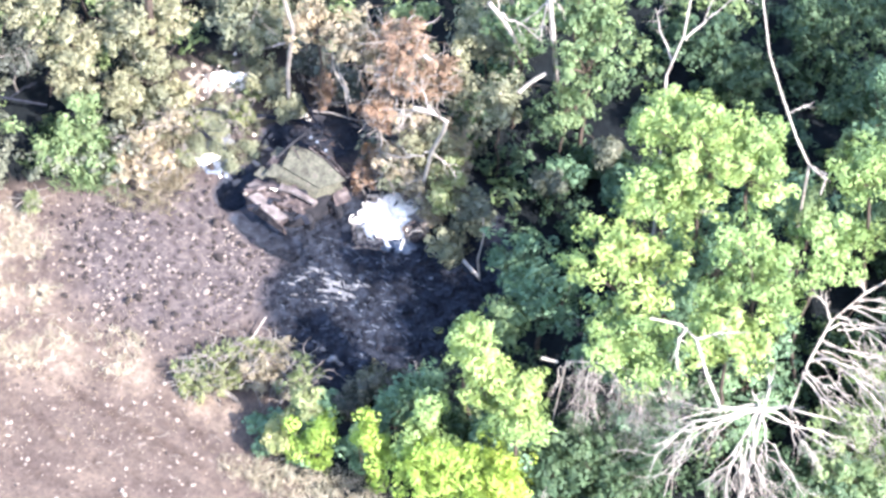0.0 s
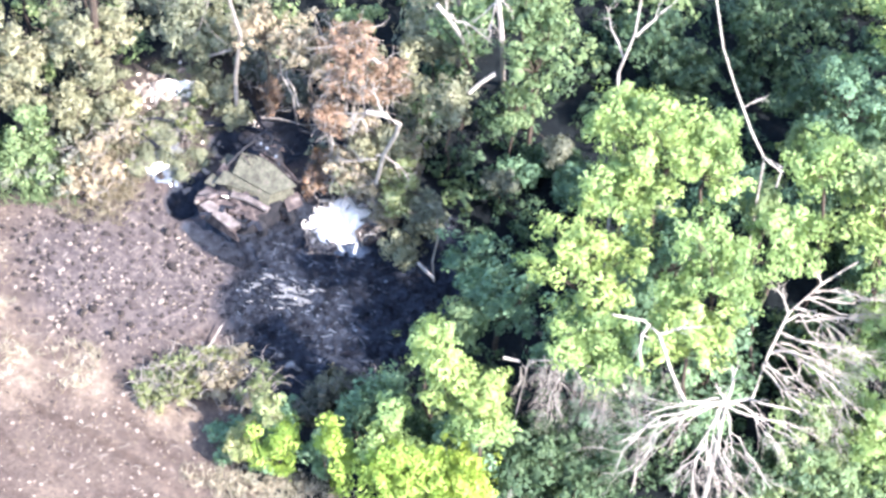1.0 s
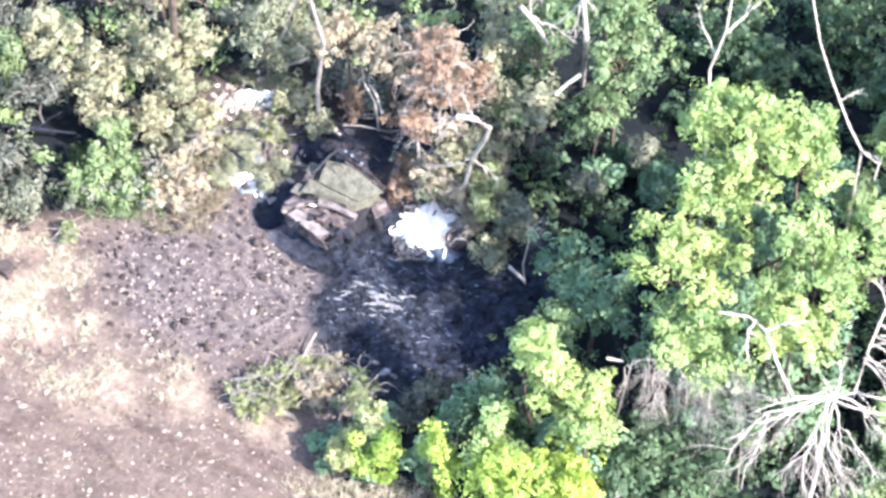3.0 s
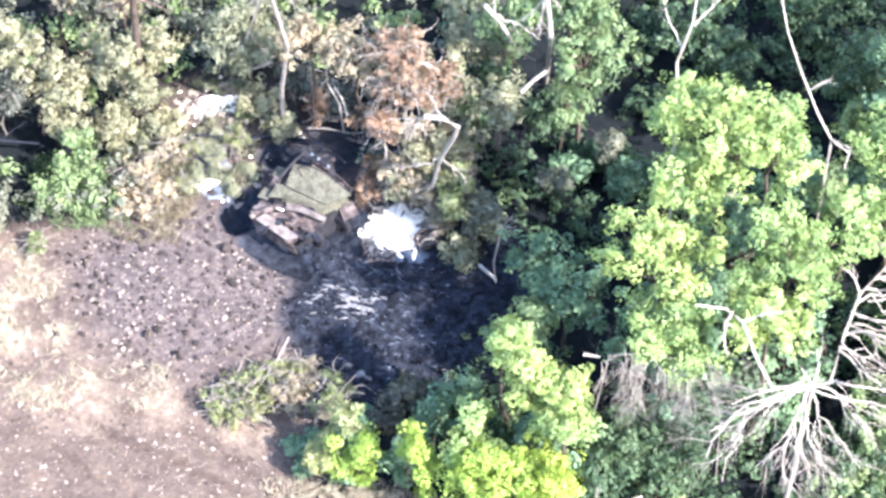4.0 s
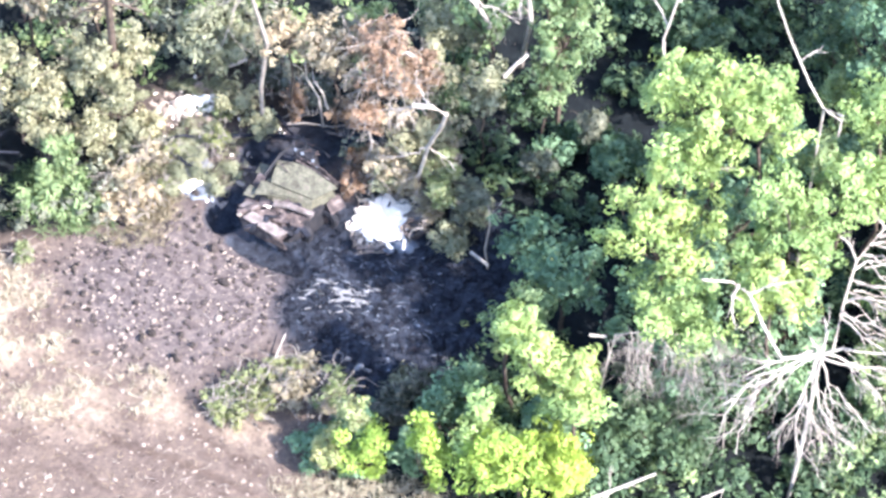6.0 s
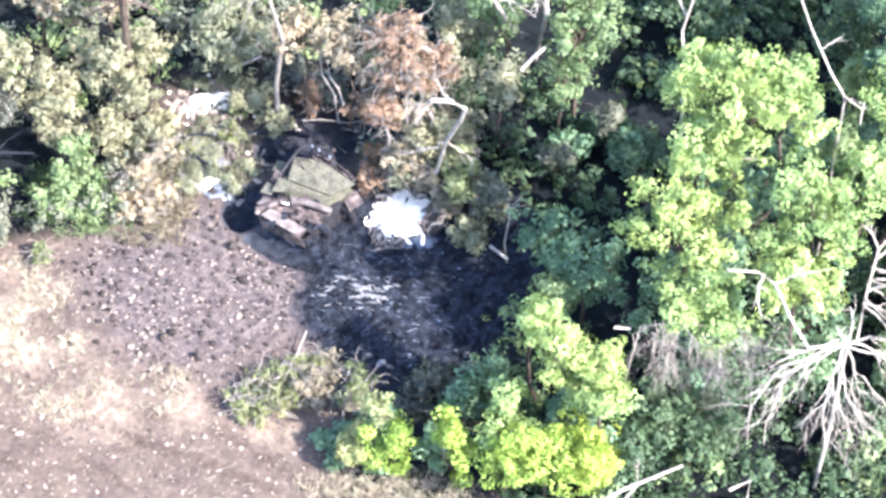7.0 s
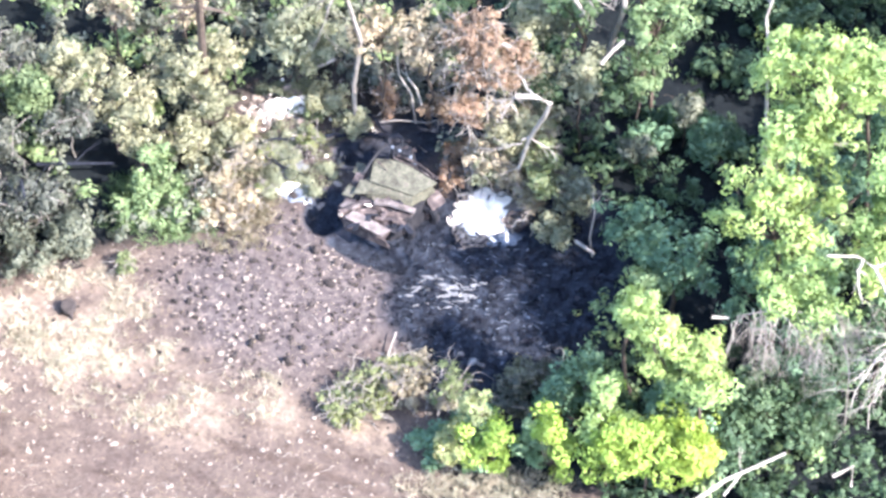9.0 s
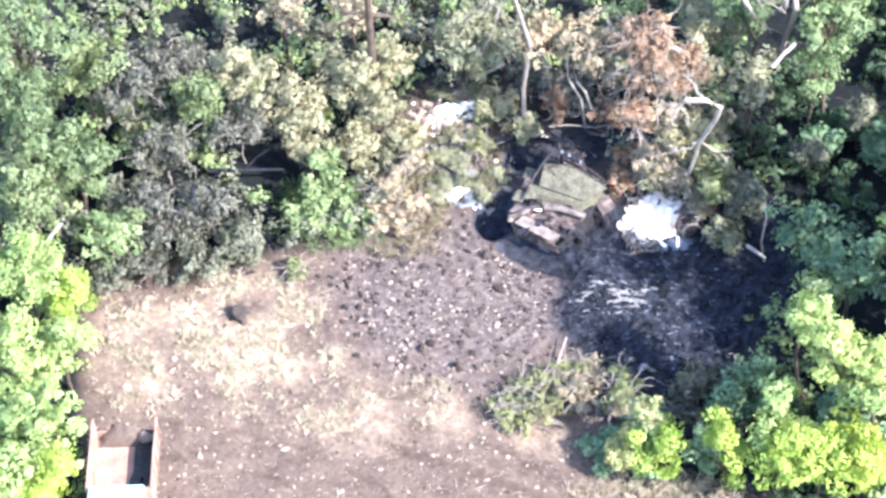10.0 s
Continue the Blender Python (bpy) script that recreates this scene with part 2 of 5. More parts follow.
def leaves(name, centres, sizes, normals, material, rng):
    """One mesh of folded leaves: centre, length and facing of each."""
    n = len(centres)
    tang = rng.normal(size=(n, 3))
    tang -= (tang * normals).sum(1, keepdims=True) * normals
    tang /= np.linalg.norm(tang, axis=1, keepdims=True) + 1e-9
    over = np.cross(normals, tang)
    s = sizes[:, None]
    quad = np.stack([centres - tang * s * 0.5, centres + over * s * 0.34 + normals * s * 0.10, centres + tang * s * 0.55, centres - over * s * 0.34 + normals * s * 0.10], 1)
    me = bpy.data.meshes.new(name)
    me.vertices.add(4 * n)
    me.vertices.foreach_set("co", quad.reshape(-1).astype(np.float32))
    me.loops.add(4 * n)
    me.loops.foreach_set("vertex_index", np.arange(4 * n, dtype=np.int32))
    me.polygons.add(n)
    me.polygons.foreach_set("loop_start", np.arange(0, 4 * n, 4, dtype=np.int32))
    me.update(calc_edges=True)
    me.validate()
    me.materials.append(material)
    return me


def spread_leaves(puffs, rng, size, cover, cluster):
    """Leaves in sprays over the shells of puffs: uneven, with gaps. puffs: rows of centre and radius."""
    spots, ways, where = [], [], []
    for x, y, z, r in puffs:
        k = max(6, int(cover * 4 * math.pi * r * r / (math.pi * cluster * cluster)))
        d = rng.normal(size=(k, 3))
        d /= np.linalg.norm(d, axis=1, keepdims=True)
        d = d[d[:, 2] > -0.75]
        far = r * rng.uniform(0.45, 1.28, len(d))[:, None]
        spots.append(np.array([x, y, z]) + d * far * (1, 1, 0.85))
        ways.append(d)
    spots, ways = np.concatenate(spots), np.concatenate(ways)
    per = max(4, int(2.2 * cluster * cluster / (size * size * 0.37)))
    own = np.repeat(np.arange(len(spots)), per)
    d = rng.normal(size=(len(own), 3))
    d /= np.linalg.norm(d, axis=1, keepdims=True)
    big = cluster * rng.uniform(0.55, 1.25, len(spots))[own]
    centres = spots[own] + d * (big * rng.uniform(0.3, 1.0, len(own)) ** 0.5)[:, None] * (1, 1, 0.75)
    tilt = rng.normal(size=spots.shape) * 0.40
    normals = ways[own] * 0.60 + d * 0.45 + tilt[own] + rng.normal(size=d.shape) * 0.22 + (0, 0, 0.35)
    normals /= np.linalg.norm(normals, axis=1, keepdims=True)
    keep = centres[:, 2] > 0.04
    return centres[keep], size * rng.uniform(0.7, 1.35, keep.sum()), normals[keep]


COUNT = [0]


def plant(name, label, category, group, x, y, z, r, rz, leaf_mat, size=0.15, cover=0.9, cluster=0.30, puff=0.55, trunk=0.10, bark=None, lean=0.0, twigs=0):
    """A tree or bush: tapered trunk, limbs to its puffs, and a crown of leaf sprays."""
    COUNT[0] += 1
    rng, nrng = random.Random(COUNT[0] * 17), np.random.default_rng(COUNT[0] * 31)
    count = max(6, int(9 + 8 * r))
    puffs = []
    for i in range(count):
        d = Vector((rng.gauss(0, 1), rng.gauss(0, 1), rng.gauss(0, 1))).normalized()
        f = rng.uniform(0.25, 0.98)
        pr = puff * rng.uniform(0.4, 1.1) * min(r, 1.6) * 0.68
        c = Vector((x + d.x * r * f, y + d.y * r * f, z + d.z * rz * f))
        puffs.append((c.x, c.y, max(c.z, pr * 0.75), pr))
    top = thing(name, label, category, (x - lean, y, 0), group)
    base = Vector((x - lean, y, 0))
    fork = Vector((x, y, max(0.25, z - rz * 0.75)))
    strands = [limb(base - Vector((0, 0, 0.15)), fork, trunk, trunk * 0.7, rng, 0.05)]
    for px, py, pz, pr in puffs:
        strands.append(limb(fork, (px, py, pz), trunk * 0.5, trunk * 0.12, rng, 0.12))
    for _ in range(twigs):
        px, py, pz, pr = rng.choice(puffs)
        way = Vector((rng.gauss(0, 1), rng.gauss(0, 1), rng.uniform(-1.0, 0.6))).normalized() * (0.5 + r) * rng.uniform(0.35, 0.8)
        tip = Vector((px, py, pz)) + way
        tip.z = max(0.1, tip.z)
        strands.append(limb((px, py, pz), tip, 0.022, 0.008, rng, 0.25))
    verts, faces = tubes([[(p - base, q) for p, q in s] for s in strands], 5)
    part("trunk", mesh_from("trunk", verts, faces, bark or BARK), None, top)
    c, s, n = spread_leaves(np.array(puffs), nrng, size, cover, cluster)
    part("crown", leaves("crown", c - np.array(base), s, n, leaf_mat, nrng), None, top)
    return top


def bright_tree(x, y, z, r, rz):
    plant("tree", "light green broadleaf tree with a full sunlit crown", "tree", "light green trees", x, y, z, r, rz, BRIGHT, 0.135, 0.74, 0.34, 0.62, 0.10)
    # Fills the crown's shaded lower part with a separate, darker-leaved tree.
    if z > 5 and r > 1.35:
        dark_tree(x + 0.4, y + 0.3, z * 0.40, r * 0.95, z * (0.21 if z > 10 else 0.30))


def yellow_bush(x, y, z, r, rz):
    plant("bush", "yellow-green leafy bush at the edge of the field", "bush", "yellow-green bushes", x, y, z, r, rz, YELLOW, 0.125, 0.95, 0.31, 0.66, 0.06)


def edge_bush(x, y, z, r, rz):
    plant("bush", "pale yellowing bush with dry tips at the field edge", "bush", "yellow-green bushes", x, y, z, r, rz, EDGE, 0.115, 0.6, 0.26, 0.6, 0.04, twigs=20)


def green_tree(x, y, z, r, rz):
    plant("tree", "mid-green broadleaf tree in the thicket", "tree", "green trees", x, y, z, r, rz, GREEN, 0.155, 0.60, 0.34, 0.6, 0.12)


def grove_tree(x, y, z, r, rz):
    plant("tree", "mid-green tree with sunlit clumps of leaves", "tree", "green trees", x, y, z, r, rz, GROVE, 0.16, 0.5, 0.40, 0.72, 0.11)


def green_bush(x, y, z, r, rz):
    plant("bush", "green leafy bush in the thicket", "bush", "green bushes", x, y, z, r, rz, GREEN, 0.15, 0.72, 0.30, 0.6, 0.06)


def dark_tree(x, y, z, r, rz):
    plant("tree", "deep green tree crown in shade, its leaves coloured darker for it", "tree", "dark green trees", x, y, z, r, rz, DARK, 0.165, 0.36, 0.34, 0.6, 0.12)


def dark_bush(x, y, z, r, rz):
    plant("bush", "dark green bush low in the thicket", "bush", "dark green bushes", x, y, z, r, rz, DARK, 0.16, 0.45, 0.32, 0.6, 0.06)


def shaded_bush(x, y, z, r, rz):
    plant("bush", "green bush coloured darker for shade under dead branches and tall trees", "bush", "deep green bushes", x, y, z, r, rz, SHADED_GREEN, 0.17, 0.45, 0.34, 0.62, 0.06)


def dull_bush(x, y, z, r, rz):
    plant("bush", "dusty grey-green bush singed by fire", "bush", "dusty bushes", x, y, z, r, rz, DULL, 0.14, 0.36, 0.29, 0.6, 0.05, twigs=14)


def singed_bush(x, y, z, r, rz):
    plant("bush", "dark singed bush with thin grey twigs", "bush", "singed bushes", x, y, z, r, rz, SINGED, 0.15, 0.30, 0.32, 0.6, 0.05, bark=GREY_WOOD, twigs=26)


def pale_bush(x, y, z, r, rz):
    plant("bush", "pale dusty bush singed by fire", "bush", "dusty bushes", x, y, z, r, rz, DUSTY, 0.13, 0.56, 0.27, 0.6, 0.05, twigs=12)


def scorched_tree(x, y, z, r, rz):
    plant("tree", "tree with scorched rust-brown leaves", "tree", "scorched trees", x, y, z, r, rz, SCORCHED, 0.11, 0.32, 0.22, 0.6, 0.06, bark=GREY_WOOD, twigs=60)


def burnt_shrub(x, y, z, r, rz):
    plant("shrub", "low shrub with singed brown leaves beside the wreck", "shrub", "singed shrubs", x, y, z, r, rz, SCORCHED, 0.10, 0.28, 0.20, 0.6, 0.03, bark=GREY_WOOD, twigs=40)


def dry_tree(x, y, z, r, rz):
    plant("tree", "tree with dried tan leaves", "tree", "scorched trees", x, y, z, r, rz, DRY, 0.12, 0.45, 0.22, 0.6, 0.07, twigs=26)


def dry_bush(x, y, z, r, rz):
    plant("bush", "dried tan bush beside the burnt ground", "bush", "dry bushes", x, y, z, r, rz, DRY, 0.10, 0.36, 0.18, 0.6, 0.03, bark=GREY_WOOD, twigs=36)


def low_shrub(x, y, z, r, rz):
    plant("shrub", "low pale green shrub on bare ground", "shrub", "low shrubs", x, y, z, r, rz, SHRUB, 0.09, 0.22, 0.16, 0.5, 0.02, bark=GREY_WOOD, twigs=44)


# ---- ground ----
def blot(X, Y, cx, cy, rx, ry, turn=0.0, soft=0.35):
    a = radians(turn)
    u, v = (X - cx) * math.cos(a) + (Y - cy) * math.sin(a), -(X - cx) * math.sin(a) + (Y - cy) * math.cos(a)
    d = np.sqrt((u / rx) ** 2 + (v / ry) ** 2)
    return np.clip((1 + soft - d) / (2 * soft), 0, 1)


def waves(X, Y, scale, seed):
    """Cheap smooth noise in -1..1 from summed sines."""
    r = np.random.default_rng(seed)
    out = np.zeros_like(X)
    for _ in range(9):
        a, f, ph = r.uniform(0, 2 * math.pi), scale * r.uniform(0.5, 2.2), r.uniform(0, 6.28)
        out += np.sin((X * math.cos(a) + Y * math.sin(a)) * f + ph + 1.3 * np.sin((X * math.sin(a) - Y * math.cos(a)) * f * 0.7 + ph))
    return out / 5.0


def ground_layers(X, Y):
    jag = 0.30 * waves(X, Y, 1.1, 3) + 0.22 * waves(X, Y, 3.3, 4)
    # Some blots round the wreck and by the bushes also paint shade.
    soot = np.maximum.reduce([blot(X, Y, 3.0, -0.9, 3.3, 3.9, 0, 0.22), blot(X, Y, 6.6, 1.0, 2.2, 4.2, 0, 0.3), blot(X, Y, -2.3, 4.5, 0.95, 1.15, -18, 0.2), blot(X, Y, -1.0, 7.4, 0.85, 0.8, 15, 0.2), blot(X, Y, 3.4, -5.3, 2.6, 1.5, -8, 0.3), blot(X, Y, -0.8, 2.1, 2.0, 0.65, -33, 0.2), blot(X, Y, 1.5, 7.9, 2.0, 1.8, 0, 0.3) * 0.45, blot(X, Y, 0.7, 3.3, 2.4, 2.1, 0, 0.2), blot(X, Y, 2.6, 4.9, 1.4, 1.6, 0, 0.2) * 0.45])
    soot = np.clip(soot * 1.7 + (jag * 0.8) * (soot > 0.02) * (soot < 0.98), 0, 1)
    singed = np.maximum.reduce([blot(X, Y, -4.2, 0.6, 5.2, 4.0, -14, 0.3), blot(X, Y, -4.0, 7.5, 3.4, 3.0, 0, 0.35) * 0.4])
    singed = np.clip(singed + jag * 0.7 * (singed > 0.02), 0, 1)
    straw = np.maximum(blot(X, Y, -13.6, -0.6, 4.3, 3.0, -12, 0.4), blot(X, Y, -9.0, -4.2, 7.0, 1.4, -16, 0.6) * 0.55)
    straw = np.clip(straw * 0.9 + jag * 0.9 * (straw > 0.05), 0, 1) * 0.85 * np.clip(0.55 + 1.0 * waves(X, Y, 1.1, 66), 0.08, 1)
    # Woods mask: where the ground colour takes on tree shade.
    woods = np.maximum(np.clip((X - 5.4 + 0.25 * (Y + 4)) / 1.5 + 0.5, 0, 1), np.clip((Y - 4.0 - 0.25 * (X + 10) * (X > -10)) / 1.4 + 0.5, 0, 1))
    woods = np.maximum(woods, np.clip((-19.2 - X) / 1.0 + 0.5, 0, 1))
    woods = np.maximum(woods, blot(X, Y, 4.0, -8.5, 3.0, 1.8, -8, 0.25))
    shaded_litter = np.clip(woods * 1.7 - 0.1 + jag * 0.6 * (woods > 0.02), 0, 1) * (1 - np.clip(singed, 0, 1) * 0.7) * (1 - 0.85 * blot(X, Y, -3.0, 8.7, 3.8, 3.2, 0, 0.4))
    return soot, singed, straw, shaded_litter


def ruts(X, Y):
    """Faint wheel ruts across the field, in pairs, fading in and out."""
    u = 0.50 * X + 0.866 * Y + 0.5 * waves(X, Y, 0.35, 61)
    v = 0.866 * X - 0.50 * Y
    out = np.zeros_like(X)
    for at, w in ((-10.9, 0.16), (-9.2, 0.18), (-8.1, 0.12), (-12.6, 0.16), (-6.9, 0.14)):
        out = np.maximum(out, np.exp(-((u - at) / w) ** 2))
    fade = np.clip(0.5 + 0.8 * waves(X, Y, 0.6, 62), 0, 1)
    return out * fade * np.clip((6 - v) / 4, 0, 1)


def ground_height(X, Y):
    h = 0.035 * waves(X, Y, 0.8, 11) + 0.02 * waves(X, Y, 3.0, 12) + 0.012 * waves(X, Y, 8.0, 13)
    # Hollows dug beside the wreck where its shadow falls, to deepen the black.
    h = h - 0.95 * blot(X, Y, -2.45, 4.55, 0.70, 0.95, -22, 0.35) - 0.45 * blot(X, Y, -0.8, 2.1, 1.9, 0.45, -33, 0.4) - 0.6 * blot(X, Y, -0.95, 7.5, 0.65, 0.55, 15, 0.4)
    near = np.clip(1.5 - np.hypot(X, Y) / 60.0, 0, 1)
    return h * near - 0.02 - 0.05 * ruts(X, Y) * near


def build_ground():
    core_x = np.arange(-24, 28.01, 0.14)
    core_y = np.arange(-14, 22.01, 0.14)
    tail = np.geomspace(1.0, 2600.0, 26)
    xs = np.concatenate([-24 - tail[::-1], core_x, 28 + tail])
    ys = np.concatenate([-14 - tail[::-1], core_y, 22 + tail])
    X, Y = np.meshgrid(xs, ys)
    Z = ground_height(X, Y)
    nx, ny = len(xs), len(ys)
    me = bpy.data.meshes.new("ground")
    co = np.stack([X, Y, Z], -1).reshape(-1, 3)
    me.vertices.add(len(co))
    me.vertices.foreach_set("co", co.reshape(-1).astype(np.float32))
    i = (np.arange(ny - 1)[:, None] * nx + np.arange(nx - 1)[None]).reshape(-1)
    quads = np.stack([i, i + 1, i + nx + 1, i + nx], 1).astype(np.int32)
    me.loops.add(quads.size)
    me.loops.foreach_set("vertex_index", quads.reshape(-1))
    me.polygons.add(len(quads))
    me.polygons.foreach_set("loop_start", np.arange(0, quads.size, 4, dtype=np.int32))
    me.polygons.foreach_set("use_smooth", np.ones(len(quads), dtype=bool))
    me.update(calc_edges=True)
    for name, layer in zip(("soot", "singed", "straw", "shaded_litter", "rut"), (*ground_layers(X, Y), ruts(X, Y))):
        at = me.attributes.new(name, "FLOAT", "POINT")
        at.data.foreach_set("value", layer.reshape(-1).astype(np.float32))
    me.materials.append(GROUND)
    return tagged(new("ground", me), "bare brown earth, scorched black in places, darkened for shade in others", "ground", kind="structure")


build_ground()


def height_at(x, y):
    return float(ground_height(np.array([[x]], float), np.array([[y]], float))[0, 0])


# ---- burnt vehicle ----
def outline_body(points, low, high, shrink=0.85, bevel=0.06):
    """A body over a footprint, narrower at the top, with worn edges."""
    bm = bmesh.new()
    c = sum((Vector((x, y, 0)) for x, y in points), Vector()) / len(points)
    bottom = [bm.verts.new((x, y, low)) for x, y in points]
    upper = [bm.verts.new((c.x + (x - c.x) * shrink, c.y + (y - c.y) * shrink, high)) for x, y in points]
    bm.faces.new(bottom[::-1])
    bm.faces.new(upper)
    k = len(points)
    for i in range(k):
        j = (i + 1) % k
        bm.faces.new((bottom[i], bottom[j], upper[j], upper[i]))
    bmesh.ops.bevel(bm, geom=list(bm.edges), offset=bevel, segments=2, affect="EDGES")
    return bm


def drum(radius, depth, m, hole=0.0, sides=20, dish=0.0):
    """A wheel, hatch or pipe: a ring or disc with rounded rims, along its own z."""
    bm = bmesh.new()
    rings = []
    inner = max(hole, radius * 0.12)
    prof = [(inner, depth * (0.5 - dish)), (radius * 0.86, depth * 0.5), (radius, depth * 0.28), (radius, -depth * 0.28), (radius * 0.86, -depth * 0.5), (inner, -depth * (0.5 - dish))]
    for k in range(sides):
        a = 2 * math.pi * k / sides
        rings.append([bm.verts.new((r * math.cos(a), r * math.sin(a), z)) for r, z in prof])
    for k in range(sides):
        a, b = rings[k], rings[(k + 1) % sides]
        for i in range(len(prof)):
            j = (i + 1) % len(prof)
            if hole == 0 and i == len(prof) - 1:
                continue
            bm.faces.new((a[i], b[i], b[j], a[j]))
    if hole == 0:
        bm.faces.new([r[0] for r in rings])
        bm.faces.new([r[-1] for r in rings][::-1])
    bmesh.ops.recalc_face_normals(bm, faces=bm.faces)
    bmesh.ops.transform(bm, matrix=m, verts=bm.verts)
    return bm


def rod(points, radius, end=None, sides=7):
    end = radius if end is None else end
    k = len(points) - 1
    v, f = tubes([[(Vector(p), radius + (end - radius) * i / k) for i, p in enumerate(points)]], sides)
    bm = bmesh.new()
    vs = [bm.verts.new(p) for p in v]
    for face in f:
        bm.faces.new([vs[i] for i in face])
    return bm


wreck = thing("burnt_vehicle", "burnt-out armoured vehicle, olive deck plates over a rusted hull", "vehicle wreck")
part("hull", outline_body([(-1.55, 3.45), (-0.1, 2.55), (0.9, 2.85), (1.75, 3.85), (1.3, 5.5), (-0.5, 5.6), (-1.2, 4.5)], -0.25, 0.85, 0.88), BLACK_STEEL, wreck, "soot-black steel hull")
part("deck_plate", slab([(-0.15, 4.45, 1.30), (1.05, 3.75, 1.25), (2.05, 4.15, 1.42), (0.75, 5.35, 1.62)], 0.06), OLIVE, wreck, "olive painted deck plate")
part("deck_plate", slab([(-0.60, 4.75, 1.31), (-0.12, 4.42, 1.285), (0.82, 5.36, 1.60), (-0.30, 5.62, 1.60)], 0.06), OLIVE, wreck, "olive painted deck plate")
part("deck_plate", slab([(-1.30, 4.35, 1.08), (-0.72, 4.22, 1.12), (-0.45, 4.68, 1.25), (-0.98, 4.95, 1.2)], 0.05), OLIVE, wreck, "olive painted deck plate")
part("deck_base", outline_body([(-0.85, 4.25), (0.95, 3.55), (2.05, 4.1), (1.0, 5.2), (0.5, 5.5), (-0.4, 5.45), (-1.0, 4.8)], 0.6, 1.18, 0.94), OLIVE, wreck, "olive deck darkened by fire")
part("side_plate", slab([(-0.50, 4.35, 1.22), (-0.62, 4.02, 0.82), (0.92, 3.28, 0.80), (1.02, 3.66, 1.20)], 0.05), OLIVE, wreck, "olive side plate darkened by fire")
part("nose_plate", slab([(-1.98, 3.38, 0.98), (-0.30, 2.30, 0.55), (0.25, 2.70, 0.80), (-0.72, 3.55, 1.08)], 0.07), RUST, wreck)
part("nose_plate", slab([(-1.92, 3.28, 0.90), (-1.75, 3.10, 0.30), (-0.12, 2.12, 0.12), (-0.28, 2.24, 0.50)], 0.07), RUST, wreck)
for corners, mat in (
    ([(-1.75, 4.55, 0.85), (-1.35, 4.30, 0.90), (-1.10, 4.72, 0.98), (-1.45, 5.00, 0.92)], OLIVE),
    ([(-1.32, 5.05, 0.92), (-0.95, 4.82, 1.00), (-0.72, 5.25, 1.10), (-1.05, 5.55, 1.00)], RUST),
    ([(-1.85, 3.98, 0.80), (-1.42, 3.74, 0.88), (-1.20, 4.10, 0.95), (-1.62, 4.38, 0.84)], RUST),
    ([(-1.22, 5.70, 0.80), (-0.82, 5.48, 0.92), (-0.62, 5.95, 0.95), (-0.98, 6.20, 0.82)], OLIVE),
    ([(1.75, 3.35, 0.72), (2.35, 3.70, 0.78), (2.05, 4.25, 0.95), (1.55, 3.80, 0.90)], RUST),
):
    part("bent_panel", slab(corners, 0.05), mat, wreck, "bent scorched panel")
part("nose_panel", slab([(-1.78, 3.10, 1.12), (-1.36, 3.34, 1.20), (-0.02, 2.28, 1.02), (-0.40, 2.06, 0.92)], 0.06), PALE_STEEL, wreck, "pale scorched nose panel")
part("nose_roll", rod([(-0.50, 3.62, 1.28), (0.05, 3.45, 1.32), (0.55, 3.18, 1.30), (1.02, 2.98, 1.22)], 0.15, 0.12, 10), PALE_STEEL, wreck, "pale rolled sheet")
part("nose_panel", slab([(-1.95, 3.78, 1.02), (-1.60, 3.98, 1.08), (-1.05, 3.62, 1.20), (-1.38, 3.42, 1.14)], 0.05), PALE_STEEL, wreck, "pale scorched nose panel")
part("glacis", slab([(-0.66, 3.66, 1.08), (0.32, 2.82, 0.92), (0.95, 3.00, 1.02), (0.05, 3.95, 1.15)], 0.06), RUST, wreck)
part("fender", rod([(-1.95, 3.42, 1.05), (-1.0, 3.75, 1.12), (0.1, 3.55, 1.16), (0.95, 3.10, 1.05)], 0.15, 0.12), RUST, wreck)
part("fender", rod([(-0.55, 3.05, 0.92), (0.1, 2.85, 1.0), (0.6, 2.66, 0.85)], 0.14, 0.10), RUST, wreck)
part("headlamp", drum(0.10, 0.10, pose(-1.9, 3.33, 1.06, 20, -30, 0), 0.0, 14), PALE_STONE, wreck, "pale bleached lamp housing")
part("bracket", slab([(-0.95, 3.62, 1.19), (-0.68, 3.50, 1.18), (-0.58, 3.60, 1.21), (-0.85, 3.74, 1.22)], 0.03), ASH, wreck, "bare pale metal bracket")
part("engine", outline_body([(0.2, 5.5), (1.2, 5.1), (1.5, 5.7), (1.0, 6.5), (0.3, 6.4)], 0.3, 1.75, 0.7), BLACK_STEEL, wreck, "charred engine block")
part("hatch", drum(0.32, 0.09, pose(0.62, 6.15, 1.9, 30, -12, 10), 0.20, 20), BLACK_STEEL, wreck, "round open hatch ring")
for x, y, z in ((0.72, 5.72, 1.80), (1.12, 5.32, 1.78), (0.45, 5.92, 1.82), (1.28, 5.10, 1.66)):
    part("fitting", drum(0.07, 0.09, pose(x, y, z, 15, 10, 0), 0.0, 10), GREY_ASH, wreck, "pale metal fitting")
part("barrel", rod([(-0.85, 4.98, 1.45), (-0.2, 5.75, 1.70), (0.75, 6.75, 1.85)], 0.07, 0.05), BLACK_STEEL, wreck, "bent black barrel")
part("frame_rail", rod([(0.45, 5.45, 1.72), (1.2, 4.98, 1.60), (1.95, 4.35, 1.46)], 0.03), RUST, wreck)
part("frame_rail", rod([(0.62, 5.50, 1.78), (1.4, 5.0, 1.72), (2.1, 4.3, 1.50)], 0.03), RUST, wreck)
